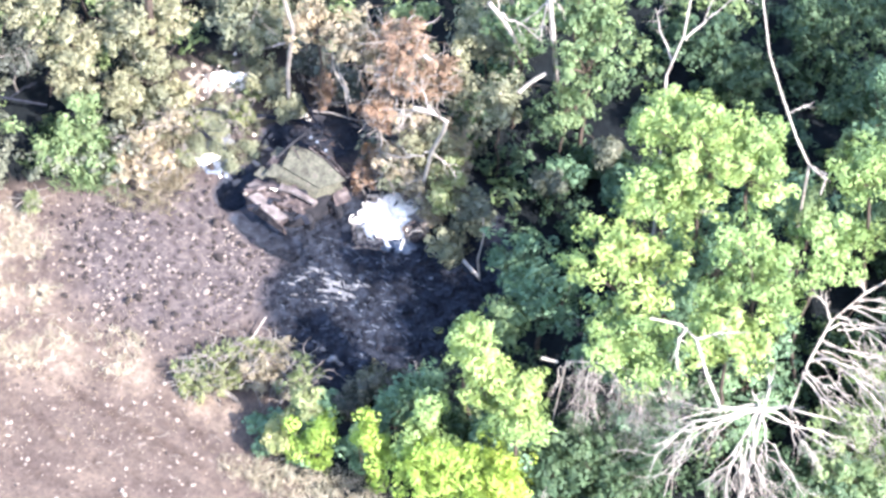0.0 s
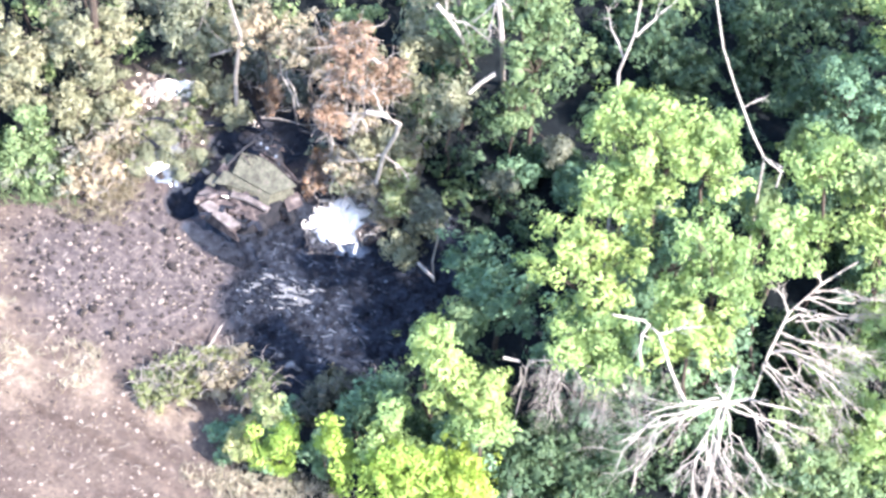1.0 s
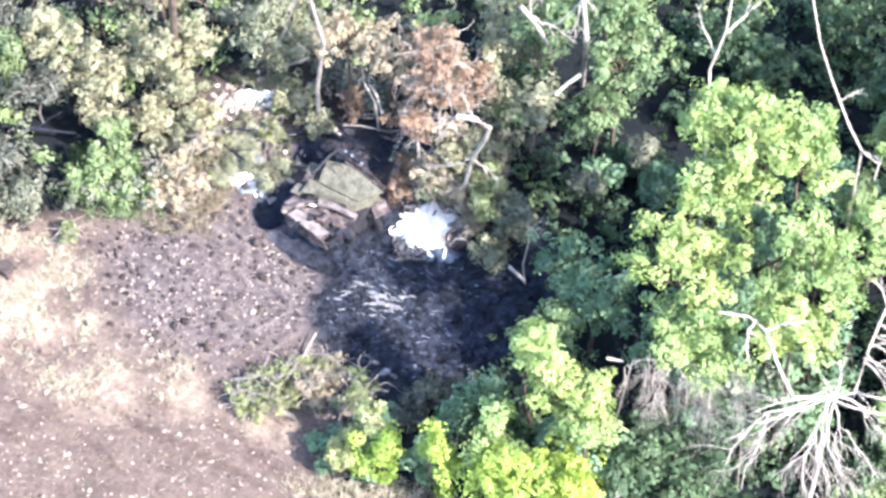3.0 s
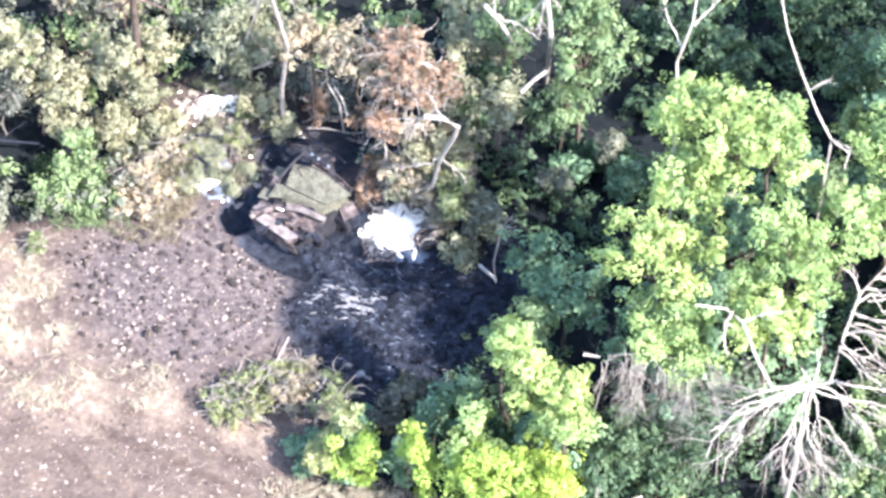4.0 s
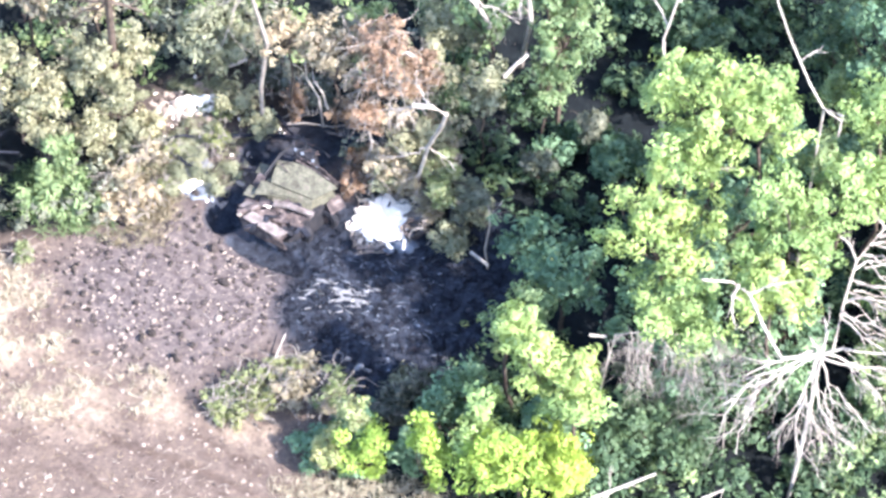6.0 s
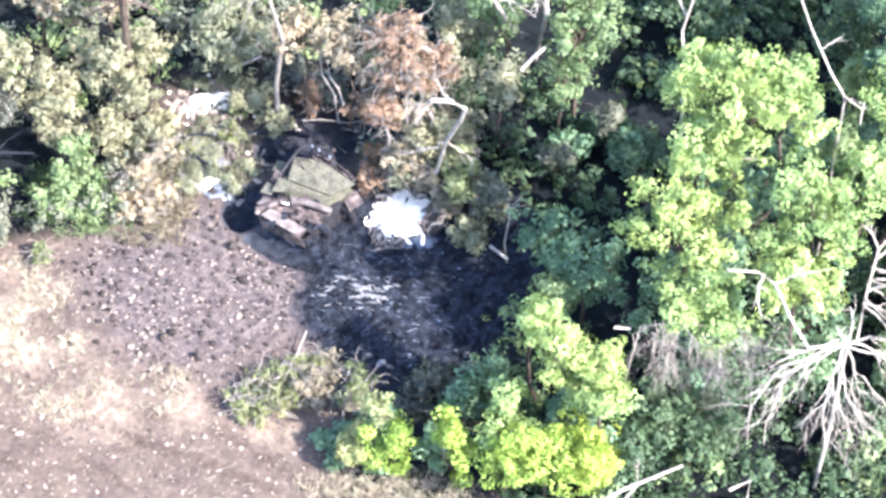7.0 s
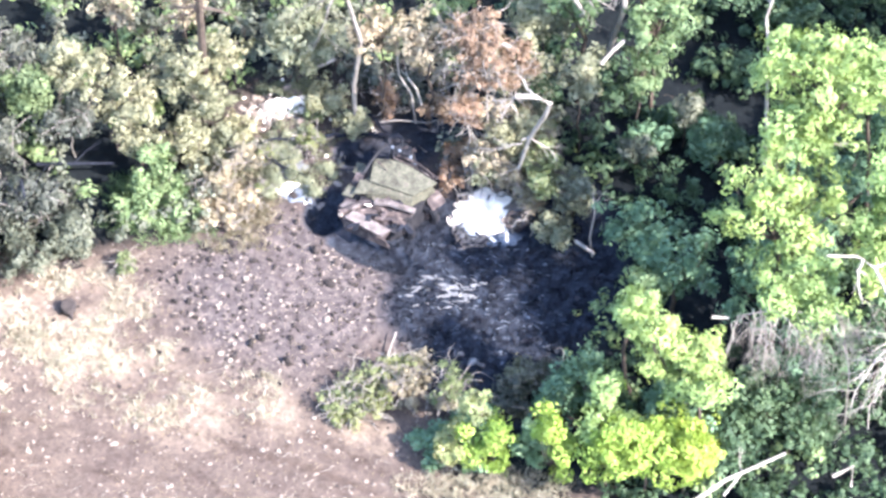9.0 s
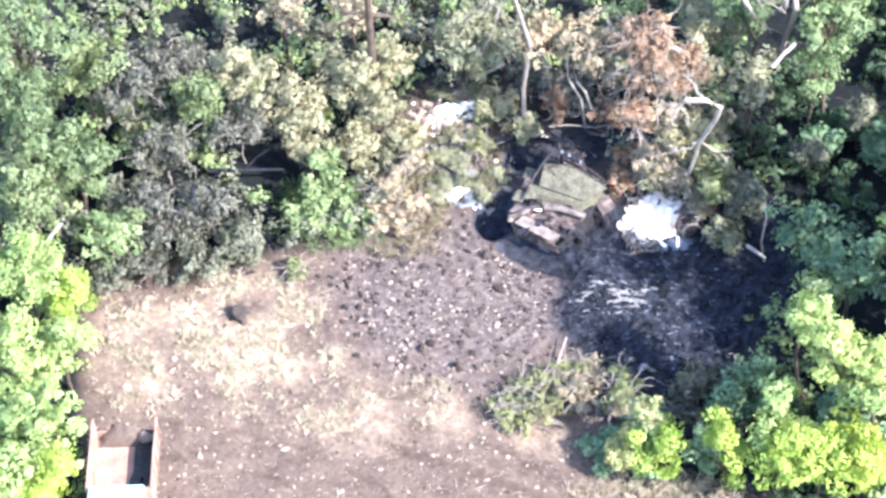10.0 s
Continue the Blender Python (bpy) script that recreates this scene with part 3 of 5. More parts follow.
for x, y in ((-0.62, 3.0), (0.55, 2.85), (1.6, 3.55)):
    wheel = part("wheel", drum(0.46, 0.28, pose(x, y, 0.22, 80, 0, -32), 0.24, 22), BLACK_STEEL, wreck, "burnt wheel without rubber")
    part("hub", drum(0.13, 0.2, pose(x, y, 0.22, 80, 0, -32), 0.0, 12), RUST, wheel)


rw = random.Random(31)
for k in range(22):
    x, y = rw.uniform(-1.6, 0.7), rw.uniform(2.5, 4.0)
    y = y - 0.28 * (x + 1.6) * 0.6
    z = 0.95 + rw.uniform(0.0, 0.22)
    a, w, d = rw.uniform(0, 6.28), rw.uniform(0.12, 0.34), rw.uniform(0.05, 0.13)
    ux, uy, lift = math.cos(a), math.sin(a), rw.uniform(-0.10, 0.16)
    part("torn_plate", slab([(x - ux * w + uy * d, y - uy * w - ux * d, z), (x + ux * w + uy * d, y + uy * w - ux * d, z + lift), (x + ux * w * 0.7 - uy * d, y + uy * w * 0.7 + ux * d, z + lift + 0.05), (x - ux * w - uy * d, y - uy * w + ux * d, z + 0.03)], 0.025), (RUST, BLACK_STEEL, RUST, CHAR)[k % 4], wreck)
for k in range(9):
    x, y = rw.uniform(-0.2, 1.6), rw.uniform(5.3, 6.5)
    a, w = rw.uniform(0, 6.28), rw.uniform(0.2, 0.5)
    part("bent_bar", rod([(x - w * math.cos(a), y - w * math.sin(a), 1.5), (x, y, 1.72 + rw.uniform(0, 0.2)), (x + w * math.cos(a), y + w * math.sin(a), 1.55)], 0.025), (RUST, BLACK_STEEL)[k % 2], wreck)


# ---- ash heap and debris round the vehicle ----
def heap(points_r, cx, cy, high, seed, lump=0.5, step=0.09, spike=0.0):
    """A lumpy heap of uneven outline."""
    r = np.random.default_rng(seed)
    ph = r.uniform(0, 6.28, 6)
    rings, spokes = int(points_r[0] / step) + 3, 56
    verts, faces = [], []
    for i in range(rings + 1):
        f = i / rings
        for k in range(spokes):
            a = 2 * math.pi * k / spokes
            wob = 1 + 0.16 * math.sin(2 * a + ph[0]) + 0.10 * math.sin(3 * a + ph[1]) + 0.08 * math.sin(7 * a + ph[2]) + 0.06 * math.sin(13 * a + ph[3])
            x, y = cx + points_r[0] * f * wob * math.cos(a), cy + points_r[1] * f * wob * math.sin(a)
            n = noise.noise((x * 2.6, y * 2.6, seed)) * lump + noise.noise((x * 7, y * 7, seed)) * lump * 0.5
            z = high * (1 - f * f) * (1 + n) + spike * max(0, noise.noise((x * 5, y * 5, seed + 9)))
            verts.append((x, y, height_at(x, y) + (z if i < rings else -0.08)))
    for i in range(rings):
        for k in range(spokes):
            a, b = i * spokes + k, i * spokes + (k + 1) % spokes
            faces.append((a, a + spokes, b + spokes, b))
    faces.append(tuple(range(spokes)))
    return verts, faces


v, f = heap((1.75, 1.40), 3.95, 3.30, 0.07, 14, 0.9, 0.09, 0.10)
tagged(new("ash_mound", mesh_from("ash_mound", v, f, PALE_STONE)), "low fringe of pinkish ash round the white heap", "ash heap")
v, f = heap((1.42, 1.18), 3.78, 3.50, 0.20, 5, 0.45, 0.09, 0.10)
tagged(new("ash_mound", mesh_from("ash_mound", v, f, ASH)), "heap of bright white ash beside the wreck", "ash heap")
v, f = heap((0.62, 0.5), 4.5, 2.15, 0.12, 8, 0.8)
tagged(new("ash_mound", mesh_from("ash_mound", v, f, GREY_ASH)), "small grey ash heap trailing from the white one", "ash heap")
v, f = heap((0.85, 0.55), *(-3.56, 5.74, 0.05)[:2], 0.10, 15, 0.9)
tagged(new("ash_mound", mesh_from("ash_mound", v, f, GREY_ASH)), "pale bluish ash patch near the black hollow", "ash heap")

rim = thing("wheel_rim", "bare pale wheel rim lying against the ash", "wheel", (4.97, 2.75, 0.25))
part("ring", drum(0.44, 0.22, pose(0, 0, 0, 25, 15, 0), 0.34, 26), RUST, rim)
part("hub_plate", drum(0.15, 0.08, pose(0, 0, -0.03, 25, 15, 0), 0.0, 12), BLACK_STEEL, rim)

rng0 = random.Random(77)
for k in range(26):
    a = rng0.uniform(0, 6.28)
    x, y = 3.75 + math.cos(a) * rng0.uniform(0.9, 1.5), 3.25 + math.sin(a) * rng0.uniform(0.9, 1.6)
    w, d = rng0.uniform(0.08, 0.24), rng0.uniform(0.03, 0.08)
    z = height_at(x, y) + 0.10
    t = rng0.uniform(0, 6.28)
    ux, uy = math.cos(t), math.sin(t)
    bm = slab([(-ux * w + uy * d, -uy * w - ux * d, 0.0), (ux * w + uy * d, uy * w - ux * d, rng0.uniform(0, 0.12)), (ux * w - uy * d, uy * w + ux * d, rng0.uniform(0, 0.15)), (-ux * w - uy * d, -uy * w + ux * d, 0.02)], 0.02)
    me = bpy.data.meshes.new("metal_scrap")
    bm.to_mesh(me)
    bm.free()
    me.materials.append((GREY_ASH, PALE_WOOD, ASH, RUST)[k % 4])
    s = tagged(new("metal_scrap", me), "twisted bare metal scrap beside the ash heap", "scrap", "scraps of metal")
    s.location = (x, y, z)


def scatter(name, label, category, spots, sizes, material, seed, flat=0.6, kind="stuff"):
    """Many small uneven lumps, joined into one sheet of stuff."""
    r = random.Random(seed)
    base = bmesh.new()
    bmesh.ops.create_icosphere(base, subdivisions=1, radius=1.0)
    shape = [v.co.copy() for v in base.verts]
    tris = [[v.index for v in f.verts] for f in base.faces]
    base.free()
    verts, faces = [], []
    for (x, y), s in zip(spots, sizes):
        start, a = len(verts), r.uniform(0, 6.28)
        sx, sy, sz = s * r.uniform(0.7, 1.5), s * r.uniform(0.55, 1.0), s * flat * r.uniform(0.7, 1.3)
        z = height_at(x, y) + sz * 0.45
        for c in shape:
            j = r.uniform(0.72, 1.2)
            u, w = c.x * sx * j, c.y * sy * j
            verts.append((x + u * math.cos(a) - w * math.sin(a), y + u * math.sin(a) + w * math.cos(a), z + c.z * sz * j))
        faces += [tuple(start + i for i in t) for t in tris]
    return tagged(new(name, mesh_from(name, verts, faces, material)), label, category, kind=kind)


def spots_where(count, x0, x1, y0, y1, test, seed):
    r = np.random.default_rng(seed)
    X, Y = r.uniform(x0, x1, count * 6), r.uniform(y0, y1, count * 6)
    keep = r.uniform(0, 1, count * 6) < test(X, Y)
    return list(zip(X[keep][:count].tolist(), Y[keep][:count].tolist()))


def open_ground(X, Y):
    soot, singed, straw, shaded_litter = ground_layers(X, Y)
    return np.clip(1 - soot * 1.5, 0, 1) * np.clip(1 - shaded_litter * 1.4, 0, 1)


def singed_ground(X, Y):
    soot, singed, straw, shaded_litter = ground_layers(X, Y)
    return singed * np.clip(1 - soot * 1.5, 0, 1)


def sooty_ground(X, Y):
    return np.clip(ground_layers(X, Y)[0] * 1.5 - 0.5, 0, 1)


rs = np.random.default_rng(5)
sp = spots_where(2300, -19, 3, -13, 6, lambda X, Y: open_ground(X, Y) * (0.45 + 0.55 * np.clip(waves(X, Y, 0.9, 21) + 0.4, 0, 1)), 1)
scatter("pale_rubble", "small pale stones strewn over bare earth", "rubble", sp, rs.gamma(1.2, 0.025, len(sp)) + 0.008, PALE_STONE, 2, 0.55)
sp = spots_where(420, -19, 3, -12, 4, lambda X, Y: open_ground(X, Y) * np.clip(waves(X, Y, 0.8, 29) + 0.3, 0, 1), 33)
scatter("dark_clods", "small dark clods strewn over the field", "clods", sp, np.random.default_rng(34).gamma(1.1, 0.026, len(sp)) + 0.010, CLOD, 35, 0.7)
sp = spots_where(1000, -13, 2, -6, 8, singed_ground, 3)
scatter("dark_clods", "dark scorched clods of earth", "clods", sp, rs.gamma(1.2, 0.032, len(sp)) + 0.012, CLOD, 4, 0.75)
sp = spots_where(380, -13, 2, -6, 11, singed_ground, 31)
scatter("pale_rubble", "small pale stones strewn over scorched earth", "rubble", sp, rs.gamma(1.4, 0.022, len(sp)) + 0.012, PALE_STONE, 32, 0.55)
sp = spots_where(700, -2, 9, -5.5, 9, sooty_ground, 5)
scatter("charred_debris", "black charred debris over burnt ground", "debris", sp, rs.gamma(1.6, 0.025, len(sp)) + 0.02, CHAR, 6, 0.5)
sp = spots_where(200, 0.0, 6.0, -4.4, 2.6, sooty_ground, 7)
scatter("ash_flakes", "blue-grey ash flakes over burnt ground", "ash", sp, rs.gamma(1.2, 0.020, len(sp)) + 0.012, GREY_ASH, 8, 0.3)


def streaks(name, label, category, spots, material, seed, lie=-28.0, thick=0.028, long=0.38):
    """Thin curved slivers that lie roughly one way."""
    r = random.Random(seed)
    strands = []
    for x, y in spots:
        a, k = radians(lie + r.gauss(0, 26)), long * r.uniform(0.35, 1.3)
        bow = r.gauss(0, 0.12) * k
        pts = []
        for f in (-0.5, -0.2, 0.15, 0.5):
            px, py = x + k * f * math.cos(a) - bow * (0.25 - f * f) * math.sin(a), y + k * f * math.sin(a) + bow * (0.25 - f * f) * math.cos(a)
            pts.append((Vector((px, py, height_at(px, py) + 0.03)), thick * r.uniform(0.4, 1.2) * (1.15 - abs(f) * 1.6)))
        strands.append(pts)
    v, f = tubes(strands, 5)
    return tagged(new(name, mesh_from(name, v, f, material)), label, category, kind="stuff")


sp = [(2.1 + rs.normal() * 0.80, -0.15 + rs.normal() * 0.45) for _ in range(34)]
streaks("ash_streaks", "bright ash streaks on burnt ground", "ash", sp, PALE_ASH, 21, -18, 0.05, 0.62)
for x, y, long, wide in ((1.35, 0.55, 0.50, 0.07), (1.95, 0.05, 0.62, 0.10), (2.35, -0.45, 0.50, 0.13), (2.95, -0.05, 0.20, 0.14), (1.30, -0.10, 0.36, 0.06)):
    v, f = heap((long, wide), 0, 0, 0.07, 18 + int(10 * x), 0.9, 0.08)
    streak = tagged(new("ash_mound", mesh_from("ash_mound", v, f, PALE_ASH)), "thin streak of pale ash on burnt ground", "ash heap", "ash streaks")
    streak.location = (x, y, 0.01)
    streak.rotation_euler = (0, 0, radians(-20))
for x, y, wide in ((2.45, -3.75, 0.24), (2.05, -3.35, 0.14), (2.75, -3.95, 0.16), (4.15, 2.05, 0.16)):
    v, f = heap((wide, wide * 0.8), x, y, 0.10, 40 + int(10 * x), 0.9, 0.05)
    tagged(new("ash_mound", mesh_from("ash_mound", v, f, PALE_ASH)), "small pale ash lump on burnt ground", "ash heap", "ash lumps")
sp = spots_where(90, 0.0, 6.2, -4.4, 2.4, sooty_ground, 23)
streaks("ash_streaks", "faint grey ash streaks on burnt ground", "ash", sp, GREY_ASH, 24, -25, 0.025, 0.4)
sp = spots_where(420, -2, 9.5, -5.0, 9, sooty_ground, 25)
streaks("charred_twigs", "charred twigs strewn over burnt ground", "twigs", sp, CHAR, 26, 40, 0.025, 0.6)
sp = spots_where(130, -15, 3, -10, 8, open_ground, 27)
streaks("dry_twigs", "dry twigs strewn over bare earth", "twigs", sp, GREY_WOOD, 28, 10, 0.016, 0.4)
gx, gy = -3.5, 10.5
sp = [(gx + rs.normal() * 0.95, gy - 0.2 + rs.normal() * 0.6) for _ in range(150)]
v, f = heap((1.10, 0.62), gx + 0.1, gy - 0.2, 0.38, 25, 0.7, 0.10, 0.15)
tagged(new("ash_mound", mesh_from("ash_mound", v, f, ASH)), "patch of white ash among dusty bushes", "ash heap")
v, f = heap((0.55, 0.32), gx - 0.75, gy - 0.55, 0.09, 26, 0.9, 0.06, 0.2)
tagged(new("ash_mound", mesh_from("ash_mound", v, f, ASH)), "smaller white ash patch on pale earth", "ash heap")
v, f = heap((0.42, 0.32), -5.9, 7.75, 0.08, 27, 0.9)
tagged(new("ash_mound", mesh_from("ash_mound", v, f, ASH)), "small white ash patch on scorched earth", "ash heap")
v, f = heap((0.55, 0.32), -3.85, 5.9, 0.26, 28, 0.8, 0.05)
tagged(new("ash_mound", mesh_from("ash_mound", v, f, ASH)), "small white ash patch by the black hollow", "ash heap")
v, f = heap((0.20, 0.15), -0.25, 8.72, 0.12, 29, 0.9, 0.05)
tagged(new("ash_mound", mesh_from("ash_mound", v, f, ASH)), "white ash lump behind the wreck", "ash heap")
v, f = heap((0.13, 0.10), -0.05, 8.45, 0.10, 30, 0.9, 0.05)
tagged(new("ash_mound", mesh_from("ash_mound", v, f, ASH)), "white ash lump behind the wreck", "ash heap")
v, f = heap((1.05, 0.80), -4.0, 6.9, 0.06, 51, 0.9, 0.09, 0.08)
tagged(new("ash_mound", mesh_from("ash_mound", v, f, PALE_ASH)), "patch of grey ash dust beside the black hollow", "ash heap")
white = [(gx + rs.normal() * 1.2, gy - 0.4 + rs.normal() * 0.8) for _ in range(60)] + [(-4.4 + rs.normal() * 1.3, 7.8 + rs.normal() * 1.2) for _ in range(40)]
scatter("ash_lumps", "white ash lumps strewn over pale earth", "ash", white, np.minimum(rs.gamma(1.5, 0.025, len(white)) + 0.015, 0.1), ASH, 81, 0.5)
scatter("pale_rubble", "cluster of pale rubble among dusty bushes", "rubble", sp, rs.gamma(2.0, 0.06, len(sp)) + 0.04, PALE_STONE, 12, 0.5)

stone = tagged(new("stone", mesh_from("stone", *heap((0.16, 0.12), 0, 0, 0.12, 3, 0.5, 0.04), PALE_STONE)), "pale stone lying on bare earth", "stone", "pale stones")
big = spots_where(40, -17, 1, -11, 4.5, open_ground, 15)
stone.location = (*big[0], height_at(*big[0]) + 0.02)
for i, (x, y) in enumerate(big[1:]):
    k = 0.25 + 0.4 * ((i * 37) % 11) / 11
    stone.scale = (k, k * 0.8, k)
    copy_thing(stone, pose(x, y, height_at(x, y) + 0.02, 0, 0, i * 47))


# ---- grass and undergrowth ----
def blades(name, label, category, count, area, test, long, material, seed, wide=0.10, tuft=7):
    r = np.random.default_rng(seed)
    spots = np.array(spots_where(count, *area, test, seed))
    own = np.repeat(np.arange(len(spots)), tuft)
    c = np.zeros((len(own), 3))
    c[:, :2] = spots[own] + r.normal(size=(len(own), 2)) * 0.07
    tall = long * r.uniform(0.5, 1.3, len(own)) * r.uniform(0.6, 1.2, len(spots))[own]
    way = r.normal(size=(len(own), 3)) * 0.55 + (0, 0, 1.0)
    way /= np.linalg.norm(way, axis=1, keepdims=True)
    way[:, 2] = np.abs(way[:, 2])
    side = np.cross(way, r.normal(size=way.shape))
    side /= np.linalg.norm(side, axis=1, keepdims=True)
    c[:, 2] = ground_height(c[None, :, 0], c[None, :, 1])[0] - 0.02
    s = tall[:, None]
    quad = np.stack([c - side * s * wide * 0.5, c + side * s * wide * 0.5, c + way * s * 0.6 + side * s * wide * 0.4, c + way * s + (0, 0, -0.1) * s], 1)
    me = bpy.data.meshes.new(name)
    me.from_pydata(quad.reshape(-1, 3).tolist(), [], np.arange(4 * len(own)).reshape(-1, 4).tolist())
    me.materials.append(material)
    return tagged(new(name, me), label, category, kind="stuff")


blades("dry_grass", "pale dry grass in tufts over the earth", "grass", 1500, (-18.5, -5.0, -5.5, 4.5), lambda X, Y: np.clip(ground_layers(X, Y)[2] * 1.5, 0, 1) * np.clip(waves(X, Y, 1.4, 33) + 0.55, 0, 1), 0.34, STRAW, 41, 0.08, 12)
blades("sparse_grass", "thin dry stalks over scorched earth", "grass", 900, (-12, 3, -9, 8), open_ground, 0.16, DRY, 43, 0.06, 5)
# Stubble added to break up and darken the sunlit part of the soot.
blades("burnt_stubble", "short charred stubble added to dim sunlit burnt ground", "stubble", 1500, (-1, 8.5, -5.5, 4), sooty_ground, 0.30, CHAR, 46, 0.12, 7)
blades("field_edge_grass", "dry grass along the field edge", "grass", 500, (-2, 5.5, -11.5, -6.5), lambda X, Y: blot(X, Y, 2.2, -9.6, 3.0, 0.9, -8, 0.3), 0.36, STRAW, 45, 0.05, 10)
blades("rough_grass", "green grass by the dusty bushes", "grass", 700, (-12, -6.5, 3.2, 8.0), lambda X, Y: blot(X, Y, -9.0, 5.4, 2.2, 1.4, -20, 0.5) * np.clip(waves(X, Y, 1.3, 72) + 0.5, 0, 1), 0.42, GREEN, 47, 0.06, 9)
blades("tan_grass", "dry tan grass at the edge of scorched earth", "grass", 800, (-9, -4, 2.8, 8.0), lambda X, Y: blot(X, Y, -6.3, 5.2, 1.5, 2.2, 10, 0.5) * np.clip(waves(X, Y, 1.3, 73) + 0.6, 0, 1), 0.40, DRY, 48, 0.06, 9)


def carpet(name, label, count, area, test, material, seed, r0=0.45, r1=0.95, size=0.15, lift=0.35, cover=0.62):
    """Low rambling undergrowth: a sheet of leafy mounds."""
    r = np.random.default_rng(seed)
    spots = np.array(spots_where(count, *area, test, seed))
    rad = r.uniform(r0, r1, len(spots))
    puffs = np.column_stack([spots, rad * r.uniform(0.1, 0.9, len(spots)) + lift * r.uniform(0, 1, len(spots)), rad])
    c, s, n = spread_leaves(puffs, r, size, cover, 0.28)
    ob = new(name, leaves(name, c, s, n, material, r))
    return tagged(ob, label, "undergrowth", kind="stuff")


def in_woods(X, Y):
    soot, singed, straw, shaded_litter = ground_layers(X, Y)
    return np.clip(shaded_litter * 1.3 - 0.2, 0, 1) * np.clip(1 - soot * 1.6, 0, 1) * np.clip(1 - blot(X, Y, -3.7, 8.6, 3.4, 3.5, 0, 0.3) - blot(X, Y, 1.4, 8.4, 2.3, 2.2, 0, 0.3) - blot(X, Y, -11.4, 7.3, 1.6, 1.5, 0, 0.3) - blot(X, Y, 4.2, 3.4, 2.6, 2.4, 0, 0.3) - 0.8 * blot(X, Y, 12.3, 6.0, 3.2, 2.3, 0, 0.3) - 0.75 * blot(X, Y, 13.8, 10.6, 1.5, 4.0, 0, 0.3) - 0.6 * blot(X, Y, 20.9, 9.9, 1.8, 1.8, 0, 0.3) - 0.6 * blot(X, Y, 19.4, 15.6, 2.0, 2.5, 0, 0.3), 0, 1)


carpet("undergrowth", "green undergrowth coloured darker for shade under tall trees", 420, (5.5, 28, -14, 19), in_woods, SHADED_GREEN, 51, 0.4, 0.9, 0.17, 0.5)
carpet("undergrowth", "mid-green brambles among the trees", 80, (6.5, 28, -14, 19), in_woods, GREEN, 53, 0.5, 1.0, 0.20, 1.6)
carpet("undergrowth", "dusty grey-green undergrowth singed by fire", 230, (-23, 7, 2.5, 20), in_woods, DULL, 55, 0.4, 0.9, 0.18, 0.8, 0.5)
carpet("undergrowth", "green leaves through the dusty undergrowth", 120, (-23, 5, 5.5, 20), in_woods, GREEN, 57, 0.4, 0.8, 0.18, 1.2)
carpet("undergrowth", "pale dusty weeds on scorched earth", 85, (-8.5, 0.2, 5.2, 11.5), lambda X, Y: blot(X, Y, -4.0, 8.4, 3.8, 3.2, 0, 0.2) * (1 - sooty_ground(X, Y)) * np.clip(waves(X, Y, 1.0, 71) * 1.2 + 0.6, 0, 1), DUSTY, 58, 0.08, 0.26, 0.075, 0.05, 0.28)
blades("weeds", "thin pale weeds on scorched earth", "grass", 500, (-8.5, 0.2, 5.2, 11.5), lambda X, Y: blot(X, Y, -4.0, 8.4, 3.6, 3.0, 0, 0.2) * (1 - sooty_ground(X, Y)) * np.clip(waves(X, Y, 1.0, 71) * 1.2 + 0.5, 0, 1), 0.38, DUSTY, 49, 0.07, 8)
carpet("undergrowth", "light green growth along the truck", 70, (-26, -19.3, -11, 4), in_woods, BRIGHT, 59, 0.5, 1.0, 0.16, 1.0)


# ---- bare and broken trees ----
def bare_tree(label, strands, material, name="dead_tree", category="dead tree", group=""):
    low = min((p for s in strands for p, _ in s), key=lambda p: p.z)
    top = thing(name, label, category, (low.x, low.y, 0), group)
    base = Vector((low.x, low.y, 0))
    v, f = tubes([[(p - base, q) for p, q in strands[0]]], 8)
    part("trunk", mesh_from("trunk", v, f, material), None, top)
    bunches = []
    for s in strands[1:]:
        if bunches and any((s[0][0] - p).length < 1e-4 for o in bunches[-1] for p, _ in o):
            bunches[-1].append(s)
        else:
            bunches.append([s])
    for bunch in bunches:
        v, f = tubes([[(p - base, q) for p, q in s] for s in bunch], 5)
        part("branch", mesh_from("branch", v, f, material), None, top)
    return top


def stem(points, r0, r1):
    k = len(points) - 1
    return [(Vector(p), r0 + (r1 - r0) * i / k) for i, p in enumerate(points)]


rd = random.Random(9)
hub = Vector((18.38, -10.35, 7.95))
strands = [stem([(18.0, -10.9, -0.2), (18.2, -10.8, 4.0), tuple(hub)], 0.08, 0.08)]
for tip in ((14.71, -12.12, 6.2), (15.27, -12.72, 5.6), (16.44, -12.12, 5.6), (17.58, -12.69, 5.2), (18.47, -12.36, 5.2), (19.56, -12.48, 5.2), (20.18, -12.35, 5.8), (20.39, -11.30, 6.4), (21.50, -10.52, 7), (15.51, -11.13, 8), (14.81, -11.72, 7.2)):
    strands += branching(hub + Vector((rd.gauss(0, 0.12), rd.gauss(0, 0.12), rd.gauss(0, 0.08))), tip, 0.05, rd, 2, 0.40, 6, 0.25)
for tip in ((21.03, -10.27, 7.6), (18.48, -9.63, 9.2), (17.95, -10.12, 8.8)):
    strands += branching(hub, tip, 0.06, rd, 1, 0.5, 4)
strands.append(stem([tuple(hub), (16.94, -10.57, 8.2), (16.35, -9.71, 9), (15.90, -8.88, 9.8), (15.33, -8.55, 10.1), (14.24, -8.53, 10.3)], 0.085, 0.04))
strands += branching((15.54, -8.58, 10), (15.37, -9.81, 9), 0.06, rd, 1, 0.5, 3)
